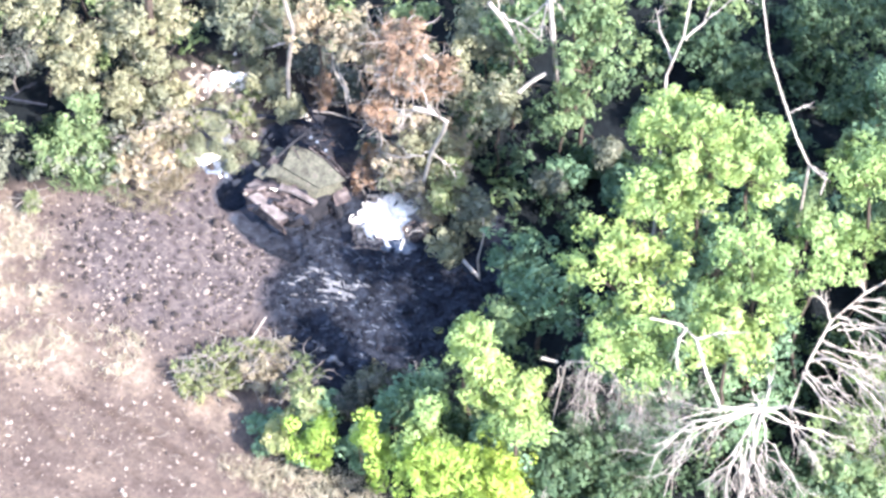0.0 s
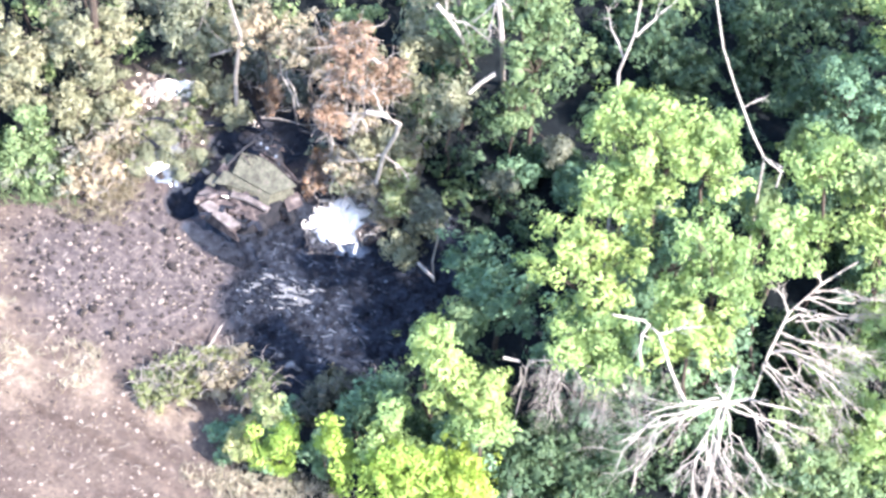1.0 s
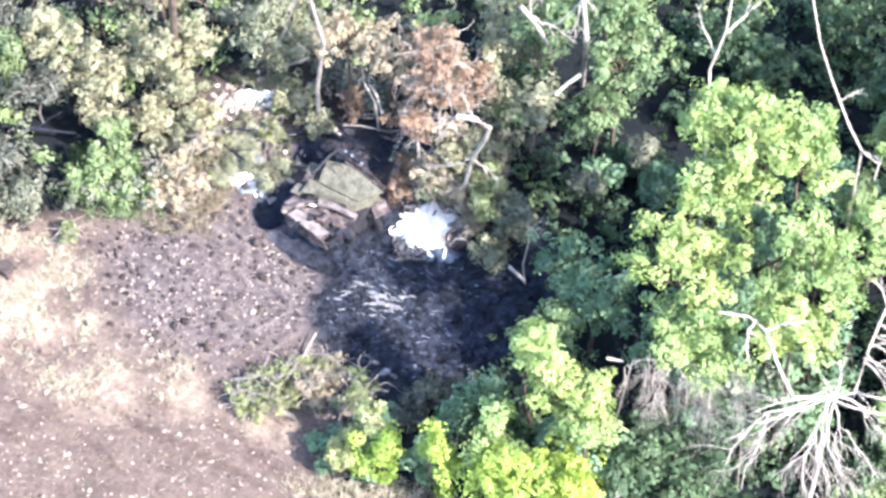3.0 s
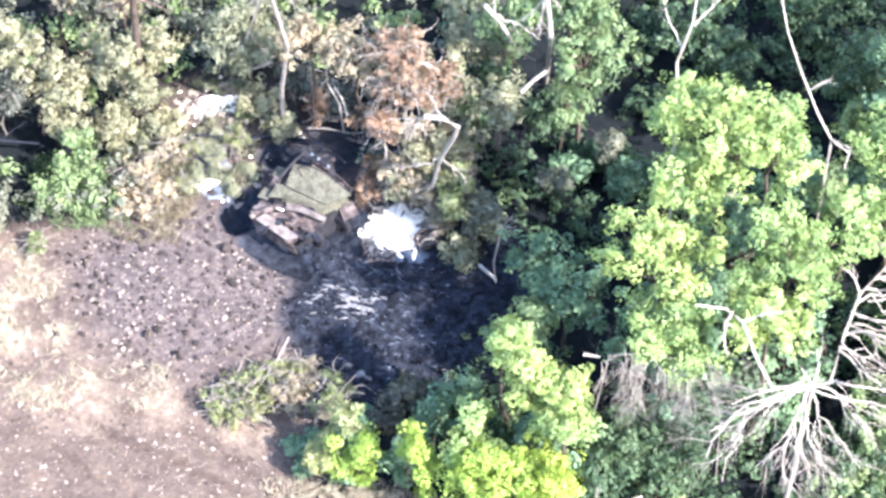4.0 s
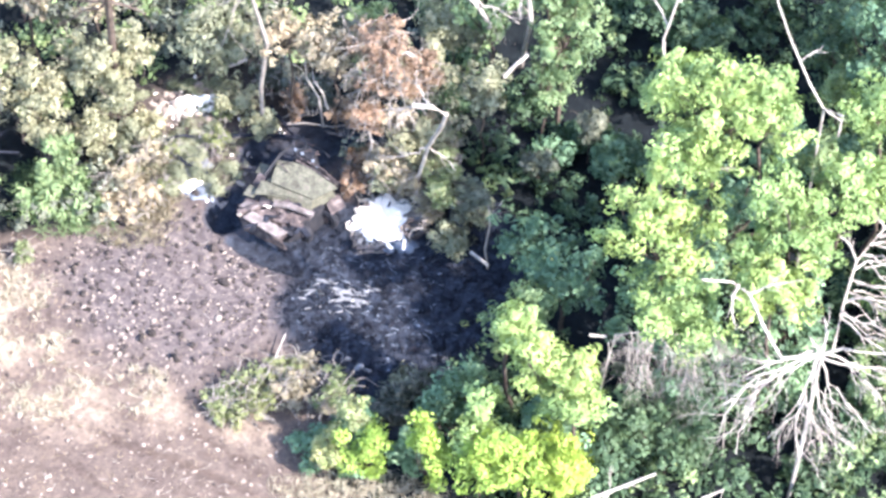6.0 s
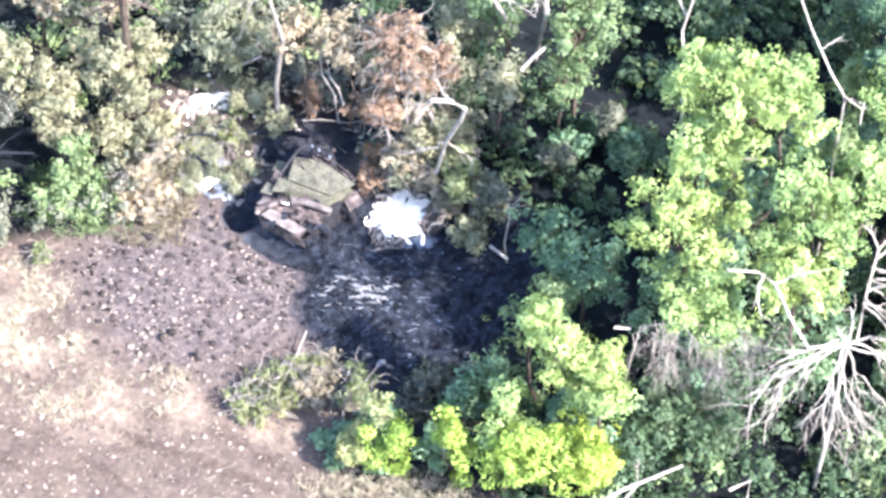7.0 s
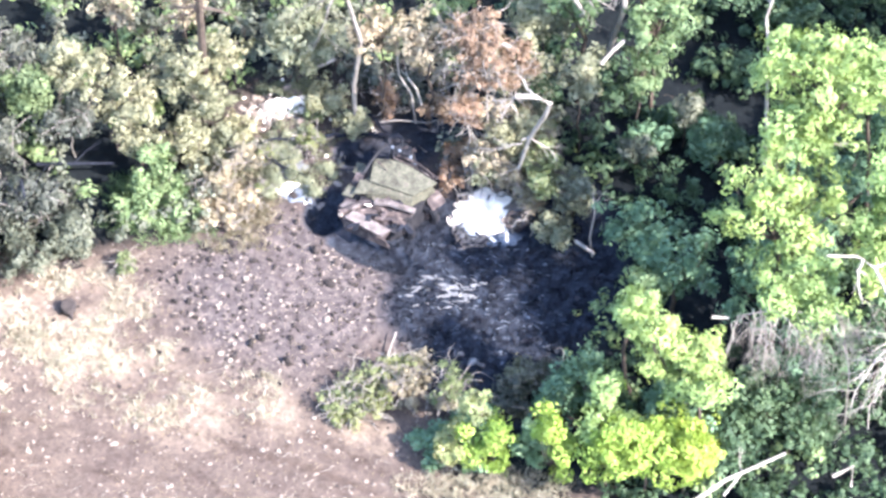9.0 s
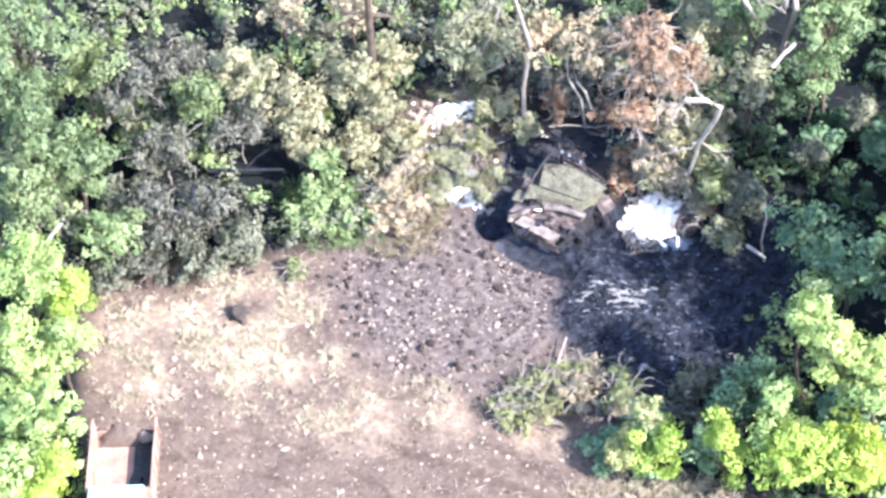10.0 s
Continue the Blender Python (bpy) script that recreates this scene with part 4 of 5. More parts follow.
strands += branching((15.90, -8.88, 9.8), (17.75, -8.98, 10.5), 0.05, rd, 1, 0.5, 3)
bare_tree("dead bleached tree with a broken drooping crown", strands, PALE_WOOD)

strands = [stem([(20.24, -4.71, -0.1), (19.79, -7.30, 4.2), (20.34, -5.77, 5), (21.09, -4.01, 5.2), (22.32, -2.70, 5.4), (23.77, -1.62, 5.6)], 0.065, 0.04)]
for a, b in (((20.34, -5.77, 5), (23.18, -6.76, 5)), ((20.50, -5.23, 5), (23.84, -8.18, 4.6)), ((20.69, -4.77, 5.1), (24.22, -5.62, 5)), ((20.89, -4.43, 5.2), (23.77, -4.41, 5.4)), ((21.09, -4.01, 5.2), (20.37, -3.38, 6)), ((22.32, -2.70, 5.4), (21.90, -2.57, 6.2)), ((20.11, -6.37, 4.9), (22.26, -8.06, 4.2)), ((21.70, -3.35, 5.3), (24.61, -3.52, 5.4)), ((20.11, -6.24, 4.9), (21.34, -6.96, 5)), ((21.29, -3.80, 5.3), (23.02, -5.34, 4.8))):
    strands += branching(a, b, 0.055, rd, 2, 0.42, 6, 0.15)
for k in range(12):
    a = Vector((20.11, -6.37, 4.9)).lerp(Vector((22.32, -2.70, 5.4)), rd.uniform(0.05, 0.95))
    b = a + Vector((rd.uniform(1.5, 4.2), rd.uniform(-3.6, 0.4), rd.uniform(-0.6, 0.9)))
    strands += branching(a, b, 0.040, rd, 2, 0.38, 5, 0.2)
bare_tree("dead grey tree fallen over with fanned bare branches", strands, PALE_WOOD)

strands = [stem([(10.9, -8.4, -0.1), (11.2, -7.6, 3.0), (11.5, -7.9, 6.6), (12.7, -8.0, 6.8), (14.6, -8.2, 6.6)], 0.03, 0.02)]
for tip in ((11.37, -8.77, 5), (12.02, -9.34, 5), (12.65, -9.50, 4.8), (13.45, -9.17, 4.8), (14.14, -8.99, 5), (14.81, -8.70, 5.4), (10.82, -8.78, 5.8), (13.16, -9.33, 6.2), (12.14, -9.07, 6.2), (11.16, -8.33, 6.6), (11.62, -8.72, 6), (14.35, -8.44, 6), (15.16, -9.01, 5), (13.79, -9.35, 4.4), (11.44, -8.07, 6.8)):
    root = Vector((12.66 + (tip[0] - 12.66) * 0.75 + rd.gauss(0, 0.25), -8.0 + rd.gauss(0, 0.2), 6.7 + rd.gauss(0, 0.25)))
    strands += branching(root, (tip[0] + 0.25, tip[1], tip[2]), 0.022, rd, 2, 0.5, 8, 0.4)
bare_tree("dead grey scrub hanging in thin twigs", strands, PALE_WOOD, "dead_bush", "dead bush")

strands = [stem([(15.8, -8.9, -0.1), (15.7, -8.6, 3.5), (15.2, -8.3, 6.4), (13.6, -8.1, 6.6)], 0.03, 0.02)]
for k in range(22):
    x = 12.2 + 4.6 * k / 21 + rd.gauss(0, 0.15)
    top_z = 6.4 + rd.gauss(0, 0.35)
    strands += branching((x, -8.0 + rd.gauss(0, 0.25), top_z), (x + rd.gauss(0, 0.35), -8.9 + rd.gauss(0, 0.3), top_z - rd.uniform(0.8, 1.8)), 0.016, rd, 2, 0.5, 6, 0.3)
bare_tree("dry twigs hanging under light green crowns", strands, GREY_WOOD, "dead_bush", "dead bush")

strands = [stem([(14.5, 0.2, -0.1), (14.4, 1.78, 7.16), (14.34, 2.05, 9.4), (14.32, 2.83, 10.46), (14.80, 3.22, 12.2), (14.96, 3.73, 14.5)], 0.072, 0.04)]
strands += branching((14.86, 3.27, 12), (16.49, 4.01, 13.8), 0.06, rd, 2, 0.45, 4)
strands += branching((14.49, 3.02, 11), (13.69, 4.25, 12.5), 0.045, rd, 2, 0.5, 4)
bare_tree("tall thin tree with a pale bare stem", strands, PALE_WOOD, "bare_tree", "tree")
strands = [stem([(19.6, -1.4, -0.1), (19.59, -1.50, 11), (19.03, -1.17, 12), (18.26, -0.46, 13.65), (17.70, -0.16, 15.2), (17.21, 1.21, 17)], 0.052, 0.03)]
strands += branching((18.62, -0.80, 12.9), (19.49, -0.43, 13.2), 0.03, rd, 1, 0.4, 3)
strands += branching((19.59, -1.50, 11), (20.24, -2.09, 11.2), 0.05, rd, 1, 0.4, 3)
strands.append(stem([(19.59, -1.50, 11), (20.25, -1.78, 10.6), (20.10, -2.18, 10.2)], 0.06, 0.03))
bare_tree("tall thin dead tree with a pale leaning stem", strands, PALE_WOOD, "bare_tree", "tree")

curl = [(5.16, 4.38, 0), (5.29, 3.82, 2.4), (5.59, 3.29, 4.6), (6.07, 2.57, 6.6), (6.20, 2.39, 7.4), (5.65, 2.45, 7.8), (4.94, 2.64, 7.7)]
strands = [stem(curl, 0.07, 0.11)]
strands += branching(curl[6], (4.40, 2.55, 6.4), 0.05, rd, 2, 0.45, 4, 0.4)
strands += branching(curl[5], (5.10, 3.84, 8.2), 0.04, rd, 1, 0.45, 3)
strands += branching(curl[2], (3.72, 4.03, 3.4), 0.045, rd, 2, 0.45, 4, 0.3)
strands += branching(curl[1], (4.17, 4.08, 1.6), 0.035, rd, 2, 0.45, 4, 0.2)
strands += branching(curl[2], (6.64, 2.86, 3.6), 0.035, rd, 2, 0.5, 4, 0.3)
strands += branching(curl[6], (3.62, 3.12, 7), 0.04, rd, 2, 0.5, 4, 0.3)
bare_tree("dead tree with a bleached limb curling over", strands, PALE_WOOD)

for label, pts, r0, r1, mat, tips in (
    ("brown tree trunk in the dusty thicket", ((-6.77, 10.26, 0), (-6.72, 10.23, 1.9), (-6.66, 10.03, 5.4), (-6.55, 9.56, 9)), 0.20, 0.14, BARK, ((-7.78, 10.37, 6.5), (-5.16, 9.86, 6), (-8.81, 10.42, 5))),
    ("pale split tree trunk in the dusty thicket", ((-0.80, 8.64, 0), (-0.80, 8.46, 2.9), (-0.45, 8.04, 5.85), (-0.95, 7.94, 8.6), (-1.10, 7.87, 10.5)), 0.10, 0.07, GREY_WOOD, ((-2.09, 8.06, 8), (0.10, 8.05, 8), (-2.41, 8.56, 5))),
    ("slim bare sapling by the burnt hollow", ((1.67, 8.73, 0), (1.52, 8.60, 1.9), (1.05, 8.73, 3), (1.01, 8.81, 4.4)), 0.05, 0.03, PALE_WOOD, ((0.52, 8.84, 4.6),)),
    ("dark branching trunk among dusty bushes", ((-14.49, 4.43, 0), (-14.15, 4.72, 1.7), (-14.20, 5.08, 3)), 0.12, 0.06, CHAR, ((-15.06, 5.32, 3.2), (-13.04, 5.63, 3.2), (-12.49, 5.54, 2.2), (-15.68, 4.96, 2))),
    ("small bare tree forking in the shade", ((7.78, 0.76, 0), (7.67, 0.95, 1), (7.86, 1.14, 2.2), (7.80, 1.31, 3.2)), 0.045, 0.02, PALE_WOOD, ((8.41, 1.28, 2.8), (8.44, 1.50, 3.4))),
    ("pale bare trunk in the green thicket", ((10.12, 11.57, 0), (9.95, 7.70, 6.8), (9.77, 7.67, 8.4), (9.61, 8.12, 9.8)), 0.11, 0.09, PALE_WOOD, ((9.41, 7.26, 7.2), (8.80, 7.73, 7.6), (10.31, 7.92, 8.2))),
    ("bleached leaning trunk in the thicket", ((8.15, 12.34, 0), (8.42, 8.29, 6), (7.89, 8.17, 7.2), (7.31, 8.26, 8)), 0.10, 0.09, PALE_WOOD, ((9.52, 7.69, 6.6), (7.63, 8.25, 8.2))),
    ("bare trunk with a broken pale limb", ((8.18, 12.01, 0), (8.22, 10.17, 5), (8.08, 9.93, 7.5)), 0.12, 0.09, GREY_WOOD, ((9.40, 7.86, 6.5), (7.84, 9.15, 6.5))),
):
    strands = [stem(pts, r0, r1)]
    for tip in tips:
        strands += branching(Vector(pts[-2]) * 0.6 + Vector(pts[-1]) * 0.4 if len(pts) > 3 else pts[1], tip, r1 * 0.55, rd, 2, 0.45, 3)
    bare_tree(label, strands, mat, "bare_tree", "tree")


def fallen(label, pts, r0, r1, material, twigs=2):
    strands = [stem(pts, r0, r1)]
    for _ in range(twigs):
        a = Vector(pts[rd.randint(0, len(pts) - 2)])
        b = a + (Vector(pts[-1]) - Vector(pts[0])).length * 0.45 * Vector((rd.gauss(0, 1), rd.gauss(0, 1), 0.25)).normalized()
        strands += branching(a, b, r1 * 0.6, rd, 1, 0.45, 3)
    bare_tree(label, strands, material, "fallen_branch", "branch", "fallen branches")


fallen("forked pale branch on the undergrowth", ((9.09, -13.36, 3.2), (10.38, -12.70, 3.4), (12.62, -12.11, 3.8)), 0.09, 0.05, PALE_WOOD, 0)
fallen("thin pale branch on the undergrowth", ((10.21, -13.22, 3.2), (11.02, -12.46, 3.4), (12.04, -12.23, 3.7)), 0.05, 0.03, PALE_WOOD, 3)
fallen("short white branch on the undergrowth", ((14.25, -12.77, 3), (15.03, -12.57, 3.2), (14.80, -13.31, 3)), 0.07, 0.05, PALE_WOOD, 0)
fallen("thin dry branch lying on scorched earth", ((-1.06, -4.43, 0.05), (-0.78, -3.24, 0.15), (-0.32, -2.22, 0.35)), 0.045, 0.025, PALE_WOOD, 3)
fallen("thin charred branch curving over pale earth", ((-4.86, 7.96, 0.3), (-4.67, 7.47, 0.3), (-4.07, 6.89, 0.25), (-3.15, 6.37, 0.2), (-2.83, 5.90, 0.1)), 0.06, 0.035, CHAR, 1)
fallen("charred branch arching over a small hollow", ((-4.84, 8.04, 0.2), (-4.61, 8.22, 0.35), (-4.14, 8.32, 0.35), (-3.62, 8.33, 0.2)), 0.07, 0.04, CHAR, 0)
fallen("charred pole leaning over the burnt hollow", ((-1.91, 10.68, 0.6), (-1.32, 9.91, 0.5), (-0.41, 9.16, 0.5), (0.33, 8.44, 0.4)), 0.06, 0.04, CHAR, 2)
fallen("thin grey branch bowed over the burnt hollow", ((-0.09, 8.99, 0.3), (0.23, 8.52, 0.5), (0.92, 8.44, 0.6), (2.05, 8.14, 0.6), (3.09, 8.14, 0.8)), 0.04, 0.025, GREY_WOOD, 2)
fallen("bowed grey branch beside scorched leaves", ((2.69, 8.56, 2), (3.20, 8.25, 2.6), (3.80, 8.08, 2.8), (3.95, 8.00, 2.6)), 0.045, 0.03, GREY_WOOD, 1)
fallen("pale log on the dusty undergrowth", ((-2.71, 11.07, 1.2), (-2.01, 11.19, 1.3), (-1.32, 11.43, 1.4)), 0.07, 0.06, PALE_WOOD, 1)
fallen("pale broken limb caught in bushes", ((8.75, 5.92, 5.5), (9.19, 6.13, 5.9), (9.75, 6.5, 6.1)), 0.08, 0.07, PALE_WOOD, 0)
fallen("short white stick caught in leaves", ((10.58, -7.78, 6.5), (11.18, -7.90, 6.5)), 0.06, 0.05, PALE_WOOD, 0)
fallen("white stick caught under the tall crown", ((15.23, -2.55, 9.2), (15.78, -2.55, 9.2), (16.39, -2.65, 9.3)), 0.06, 0.05, PALE_WOOD, 1)
fallen("pale stick lying in the shade", ((7.11, 1.00, 0.8), (7.77, 0.42, 0.6)), 0.08, 0.06, PALE_WOOD, 0)
fallen("pale broken branch in scorched leaves", ((4.64, 6.76, 6.6), (5.06, 6.35, 6.6), (5.52, 6.19, 6.4)), 0.09, 0.07, PALE_WOOD, 0)
fallen("bowed branch over the burnt bushes", ((1.36, 8.11, 3.4), (1.66, 7.88, 3), (1.85, 7.70, 2.2)), 0.05, 0.04, PALE_WOOD, 1)
fallen("charred curved branch on the ground", ((-4.49, 8.37, 0.1), (-4.27, 7.28, 0.15), (-3.21, 6.30, 0.15)), 0.08, 0.05, CHAR, 1)
fallen("charred log at the edge of the hollow", ((-2.12, 8.21, 0.3), (-0.56, 8.07, 0.4), (0.78, 7.71, 0.5)), 0.10, 0.07, CHAR, 2)
fallen("dark fallen trunk in the dusty thicket", ((-13.76, 7.61, 1.0), (-12.27, 7.35, 1.1), (-10.68, 7.25, 1.0)), 0.08, 0.05, CHAR, 2)
fallen("charred branch by the white rubble", ((-0.46, 9.55, 0.5), (0.22, 8.29, 0.4), (0.72, 7.60, 0.4)), 0.07, 0.05, CHAR, 1)
fallen("pale forked branch in light green leaves", ((-19.79, 1.30, 4.6), (-19.40, 1.53, 5), (-18.91, 1.78, 5.4)), 0.07, 0.05, PALE_WOOD, 1)

st = thing("charred_stump", "charred tree stump on the straw-covered earth", "stump", (-12.82, 0.74, 0))
part("bole", drum(0.30, 0.34, pose(0, 0, 0.14, 14, 5, 0), 0.0, 12, 0.1), CLOD, st)
part("rim", drum(0.30, 0.06, pose(0.02, 0.02, 0.30, 14, 5, 0), 0.19, 14), CLOD, st, "burnt rim")
for a, k in ((20, 0.45), (135, 0.40), (200, 0.42), (285, 0.5)):
    c, s_ = math.cos(radians(a)), math.sin(radians(a))
    part("root", rod([(c * 0.2, s_ * 0.2, 0.12), (c * k * 0.75, s_ * k * 0.75, 0.05), (c * k, s_ * k, -0.03)], 0.09, 0.03), CLOD, st)
v, f = heap((0.55, 0.30), *(-12.73, 3.08, 0)[:2], 0.16, 33, 0.9, 0.05)
tagged(new("earth_mound", mesh_from("earth_mound", v, f, CLOD)), "low dark mound of scorched earth by the straw", "earth mound")
v, f = heap((0.40, 0.34), *(-13.92, 3.24, 0)[:2], 0.10, 34, 0.9, 0.05)
tagged(new("straw_heap", mesh_from("straw_heap", v, f, STRAW)), "small heap of bleached straw on the field", "straw heap")
loop = [(-0.35, 0.1, 0.0), (-0.38, 0.12, 0.5), (-0.2, 0.1, 0.85), (0.15, 0.05, 0.95), (0.4, 0.0, 0.65), (0.42, -0.05, 0.25), (0.3, -0.1, 0.0)]
cx, cy, _ = (5.16, 2.18, 0.4)
bare_tree("thin twig bent into a loop beside the ash", [stem([(cx + q[0], cy + q[1], q[2]) for q in loop], 0.025, 0.02)], PALE_WOOD, "bent_twig", "twig")


# ---- truck ----
truck = thing("truck", "open-box truck with brown cargo box and pale turquoise cab", "truck", (-17.25, -6.75, 0), turn=-4.5)
TOP, FLOOR, HALF_W, HALF_L = 1.95, 0.90, 1.2, 1.6


def boxed(size, at, bevel=0.02, turn=(0, 0, 0)):
    bm = bmesh.new()
    box(bm, size, pose(*at, *turn), bevel)
    return bm


cargo = part("cargo_box", boxed((2 * HALF_W - 0.1, 2 * HALF_L - 0.1, 0.08), (0, 0, FLOOR - 0.04)), BOX_PAINT, truck, "faded brown steel floor")
for sx in (-1, 1):
    side = part("side_wall", boxed((0.05, 2 * HALF_L, TOP - FLOOR + 0.06), (sx * (HALF_W - 0.03), 0, (TOP + FLOOR) / 2), 0.012), BOX_PAINT, truck)
    part("top_rail", boxed((0.09, 2 * HALF_L + 0.04, 0.07), (sx * (HALF_W - 0.01), 0, TOP + 0.03), 0.02), BOX_PAINT, side)
    for k in range(5):
        part("rib", boxed((0.06, 0.07, TOP - FLOOR), (sx * (HALF_W + 0.03), -1.35 + 0.67 * k, (TOP + FLOOR) / 2), 0.012), BOX_PAINT, side)
part("front_wall", boxed((2 * HALF_W - 0.12, 0.05, TOP - FLOOR + 0.12), (0, -HALF_L + 0.03, (TOP + FLOOR) / 2 + 0.03), 0.012), BOX_PAINT, truck)
part("tailgate", boxed((2 * HALF_W - 0.12, 0.05, 0.42), (0, HALF_L - 0.03, FLOOR + 0.18), 0.012), BOX_PAINT, truck)
for sx in (-1, 1):
    part("chassis_rail", boxed((0.10, 6.2, 0.20), (sx * 0.42, -1.4, 0.72), 0.02), BLACK_STEEL, truck)
for y in (0.75, -3.75):
    for sx in (-1, 1):
        wheel = part("wheel", drum(0.42, 0.26, pose(sx * 0.95, y, 0.41, 0, 90, 0), 0.24, 26), RUBBER, truck, "black rubber tyre")
        part("rim", drum(0.25, 0.17, pose(sx * 0.95, y, 0.41, 0, 90, 0), 0.0, 18, 0.2), BOX_PAINT, wheel)
    part("axle", rod([(-0.9, y, 0.41), (0.9, y, 0.41)], 0.07), BLACK_STEEL, truck)
cab = part("cab", outline_body([(-1.05, -3.2), (-1.05, -1.9), (1.05, -1.9), (1.05, -3.2)], 0.9, 1.75, 1.0, 0.05), TURQUOISE, truck, "pale turquoise cab")
part("roof", boxed((2.05, 1.5, 0.12), (0, -2.48, 2.42), 0.05), TURQUOISE, cab)
part("bonnet", outline_body([(-0.75, -4.6), (-0.75, -3.18), (0.75, -3.18), (0.75, -4.6)], 0.9, 1.55, 0.92, 0.06), TURQUOISE, truck, "pale turquoise bonnet")
for sx in (-1, 1):
    for y in (-1.98, -3.12):
        part("pillar", rod([(sx * 1.0, y, 1.72), (sx * 0.95, y + (0.0 if y > -2 else 0.12), 2.4)], 0.05), TURQUOISE, cab)
    part("fender", outline_body([(sx * 1.12 - 0.2, -4.35), (sx * 1.12 - 0.2, -3.1), (sx * 1.12 + 0.12, -3.1), (sx * 1.12 + 0.12, -4.35)], 0.98, 1.12, 0.8, 0.03), TURQUOISE, truck)
GLASS, gn, gl, gp = nodes_of("cab_glass")
gp.inputs["Base Color"].default_value = (0.75, 0.85, 0.83, 1)
gp.inputs["Roughness"].default_value = 0.06
gp.inputs["Transmission Weight"].default_value = 1.0
part("windscreen", boxed((1.8, 0.012, 0.62), (0, -3.1, 2.06), 0.004, (-10, 0, 0)), GLASS, cab)
part("rear_window", boxed((1.7, 0.012, 0.5), (0, -1.97, 2.06), 0.004), GLASS, cab)
part("bumper", boxed((2.2, 0.12, 0.2), (0, -4.7, 0.72), 0.04), BLACK_STEEL, truck)
ts, tc = math.sin(radians(-4.5)), math.cos(radians(-4.5))


def on_truck(x, y, z):
    return (-17.25 + x * tc - y * ts, -6.75 + x * ts + y * tc, z)


rq = np.random.default_rng(4)
verts, faces = [], []
for j in range(19):
    for i in range(33):
        u, w = -1.0 + 2.0 * i / 32, j / 18
        y = 1.54 - 0.46 * w
        peak = 0.78 * max(0.0, 1 - (abs(u + 0.05) / 0.92) ** 2) * max(0, 1 - w) ** 0.8
        n = noise.noise((u * 4, y * 4, 3)) * 0.10
        verts.append(on_truck(u * 1.1, y, FLOOR + 0.004 + max(0, peak + n * (1 - w) * (peak > 0.01))))
for j in range(18):
    for i in range(32):
        a = j * 33 + i
        faces.append((a, a + 33, a + 34, a + 1))
me = mesh_from("soil_mound", verts, faces, SOIL)
me.shade_smooth()
tagged(new("soil_mound", me), "heap of brown soil in the rear of the truck box", "soil")
v, f = heap((0.30, 0.24), 0, 0, 0.30, 6, 0.35, 0.05)
lump = tagged(new("dusty_sack", mesh_from("dusty_sack", v, f, PALE_STONE)), "pale dusty sack slumped on soil in the truck box", "sack")
lump.location = on_truck(0.70, 1.30, 1.25)


# Black sheet laid where the box floor reads near-black along the right wall.
bm = bmesh.new()
outline = [(0.30, 1.10), (0.42, 1.18), (1.10, 1.12), (1.12, -1.50), (0.80, -1.50), (0.70, -0.40), (0.62, -0.40), (0.50, -1.50), (0.12, -1.50), (0.16, -0.60), (0.32, -0.10), (0.28, 0.50)]
low = [bm.verts.new((x, y, 0.0)) for x, y in outline]
top = [bm.verts.new((x * 0.98 + 0.01, y * 0.98, 0.10 + 0.03 * math.sin(7 * x + 3 * y))) for x, y in outline]
bm.faces.new(low[::-1])
bm.faces.new(top)
for i in range(len(outline)):
    j = (i + 1) % len(outline)
    bm.faces.new((low[i], low[j], top[j], top[i]))
bmesh.ops.triangulate(bm, faces=list(bm.faces))
me = bpy.data.meshes.new("tarpaulin")
bm.to_mesh(me)
bm.free()
me.materials.append(RUBBER)
dark_sheet = tagged(new("tarpaulin", me), "black sheet lying on the right side of the truck box", "tarpaulin")
dark_sheet.location = on_truck(0, 0, FLOOR + 0.006)
dark_sheet.rotation_euler = (0, 0, radians(-4.5))


# ---- plants ----
bright_tree(16.15, -1.17, 11.5, 2.9, 2.2)
bright_tree(14.58, -2.72, 10.3, 1.5, 1.5)
bright_tree(14.55, 0.15, 11, 1.3, 1.4)
bright_tree(17.95, -0.95, 11, 1.2, 1.3)
bright_tree(13.37, -5.21, 9, 2.4, 2.3)
bright_tree(13.59, -7.21, 7.3, 1.8, 1.5)
bright_tree(17.97, -5.64, 9.5, 2.3, 1.9)
bright_tree(17.16, -7.37, 8, 1.7, 1.6)
bright_tree(20.26, -4.10, 9.5, 1.3, 1.3)
bright_tree(9.09, -8.88, 6.2, 1.75, 2)
bright_tree(7.93, -6.78, 6.3, 0.8, 1.2)
bright_tree(9.90, -9.77, 5.3, 1.15, 1.4)
yellow_bush(4.70, -9.70, 2.5, 0.82, 2.1)
yellow_bush(2.35, -9.05, 1.9, 1.0, 1.8)
edge_bush(1.25, -8.55, 1.3, 0.75, 1.0)
edge_bush(2.05, -7.75, 2.6, 0.6, 0.6)
dry_bush(1.30, -6.00, 0.6, 0.6, 0.5)
yellow_bush(6.55, -10.67, 3, 0.95, 1.4)
yellow_bush(7.79, -10.76, 3.2, 1.3, 1.4)
shaded_bush(11.71, -8.90, 2.4, 1.8, 1.5)
shaded_bush(13.53, -9.59, 2.2, 1.8, 1.4)
shaded_bush(10.78, -10.24, 2, 1.5, 1.2)
shaded_bush(14.58, -8.23, 2.6, 1.5, 1.4)
singed_bush(5.12, -5.86, 1.0, 1, 0.7)
green_bush(22.01, -8.25, 3, 2, 1.8)
bright_tree(23.19, -5.66, 3.5, 1.8, 1.8)
shaded_bush(20.65, -9.73, 2.4, 1.8, 1.4)
green_bush(22.89, -9.82, 2.5, 1.8, 1.6)
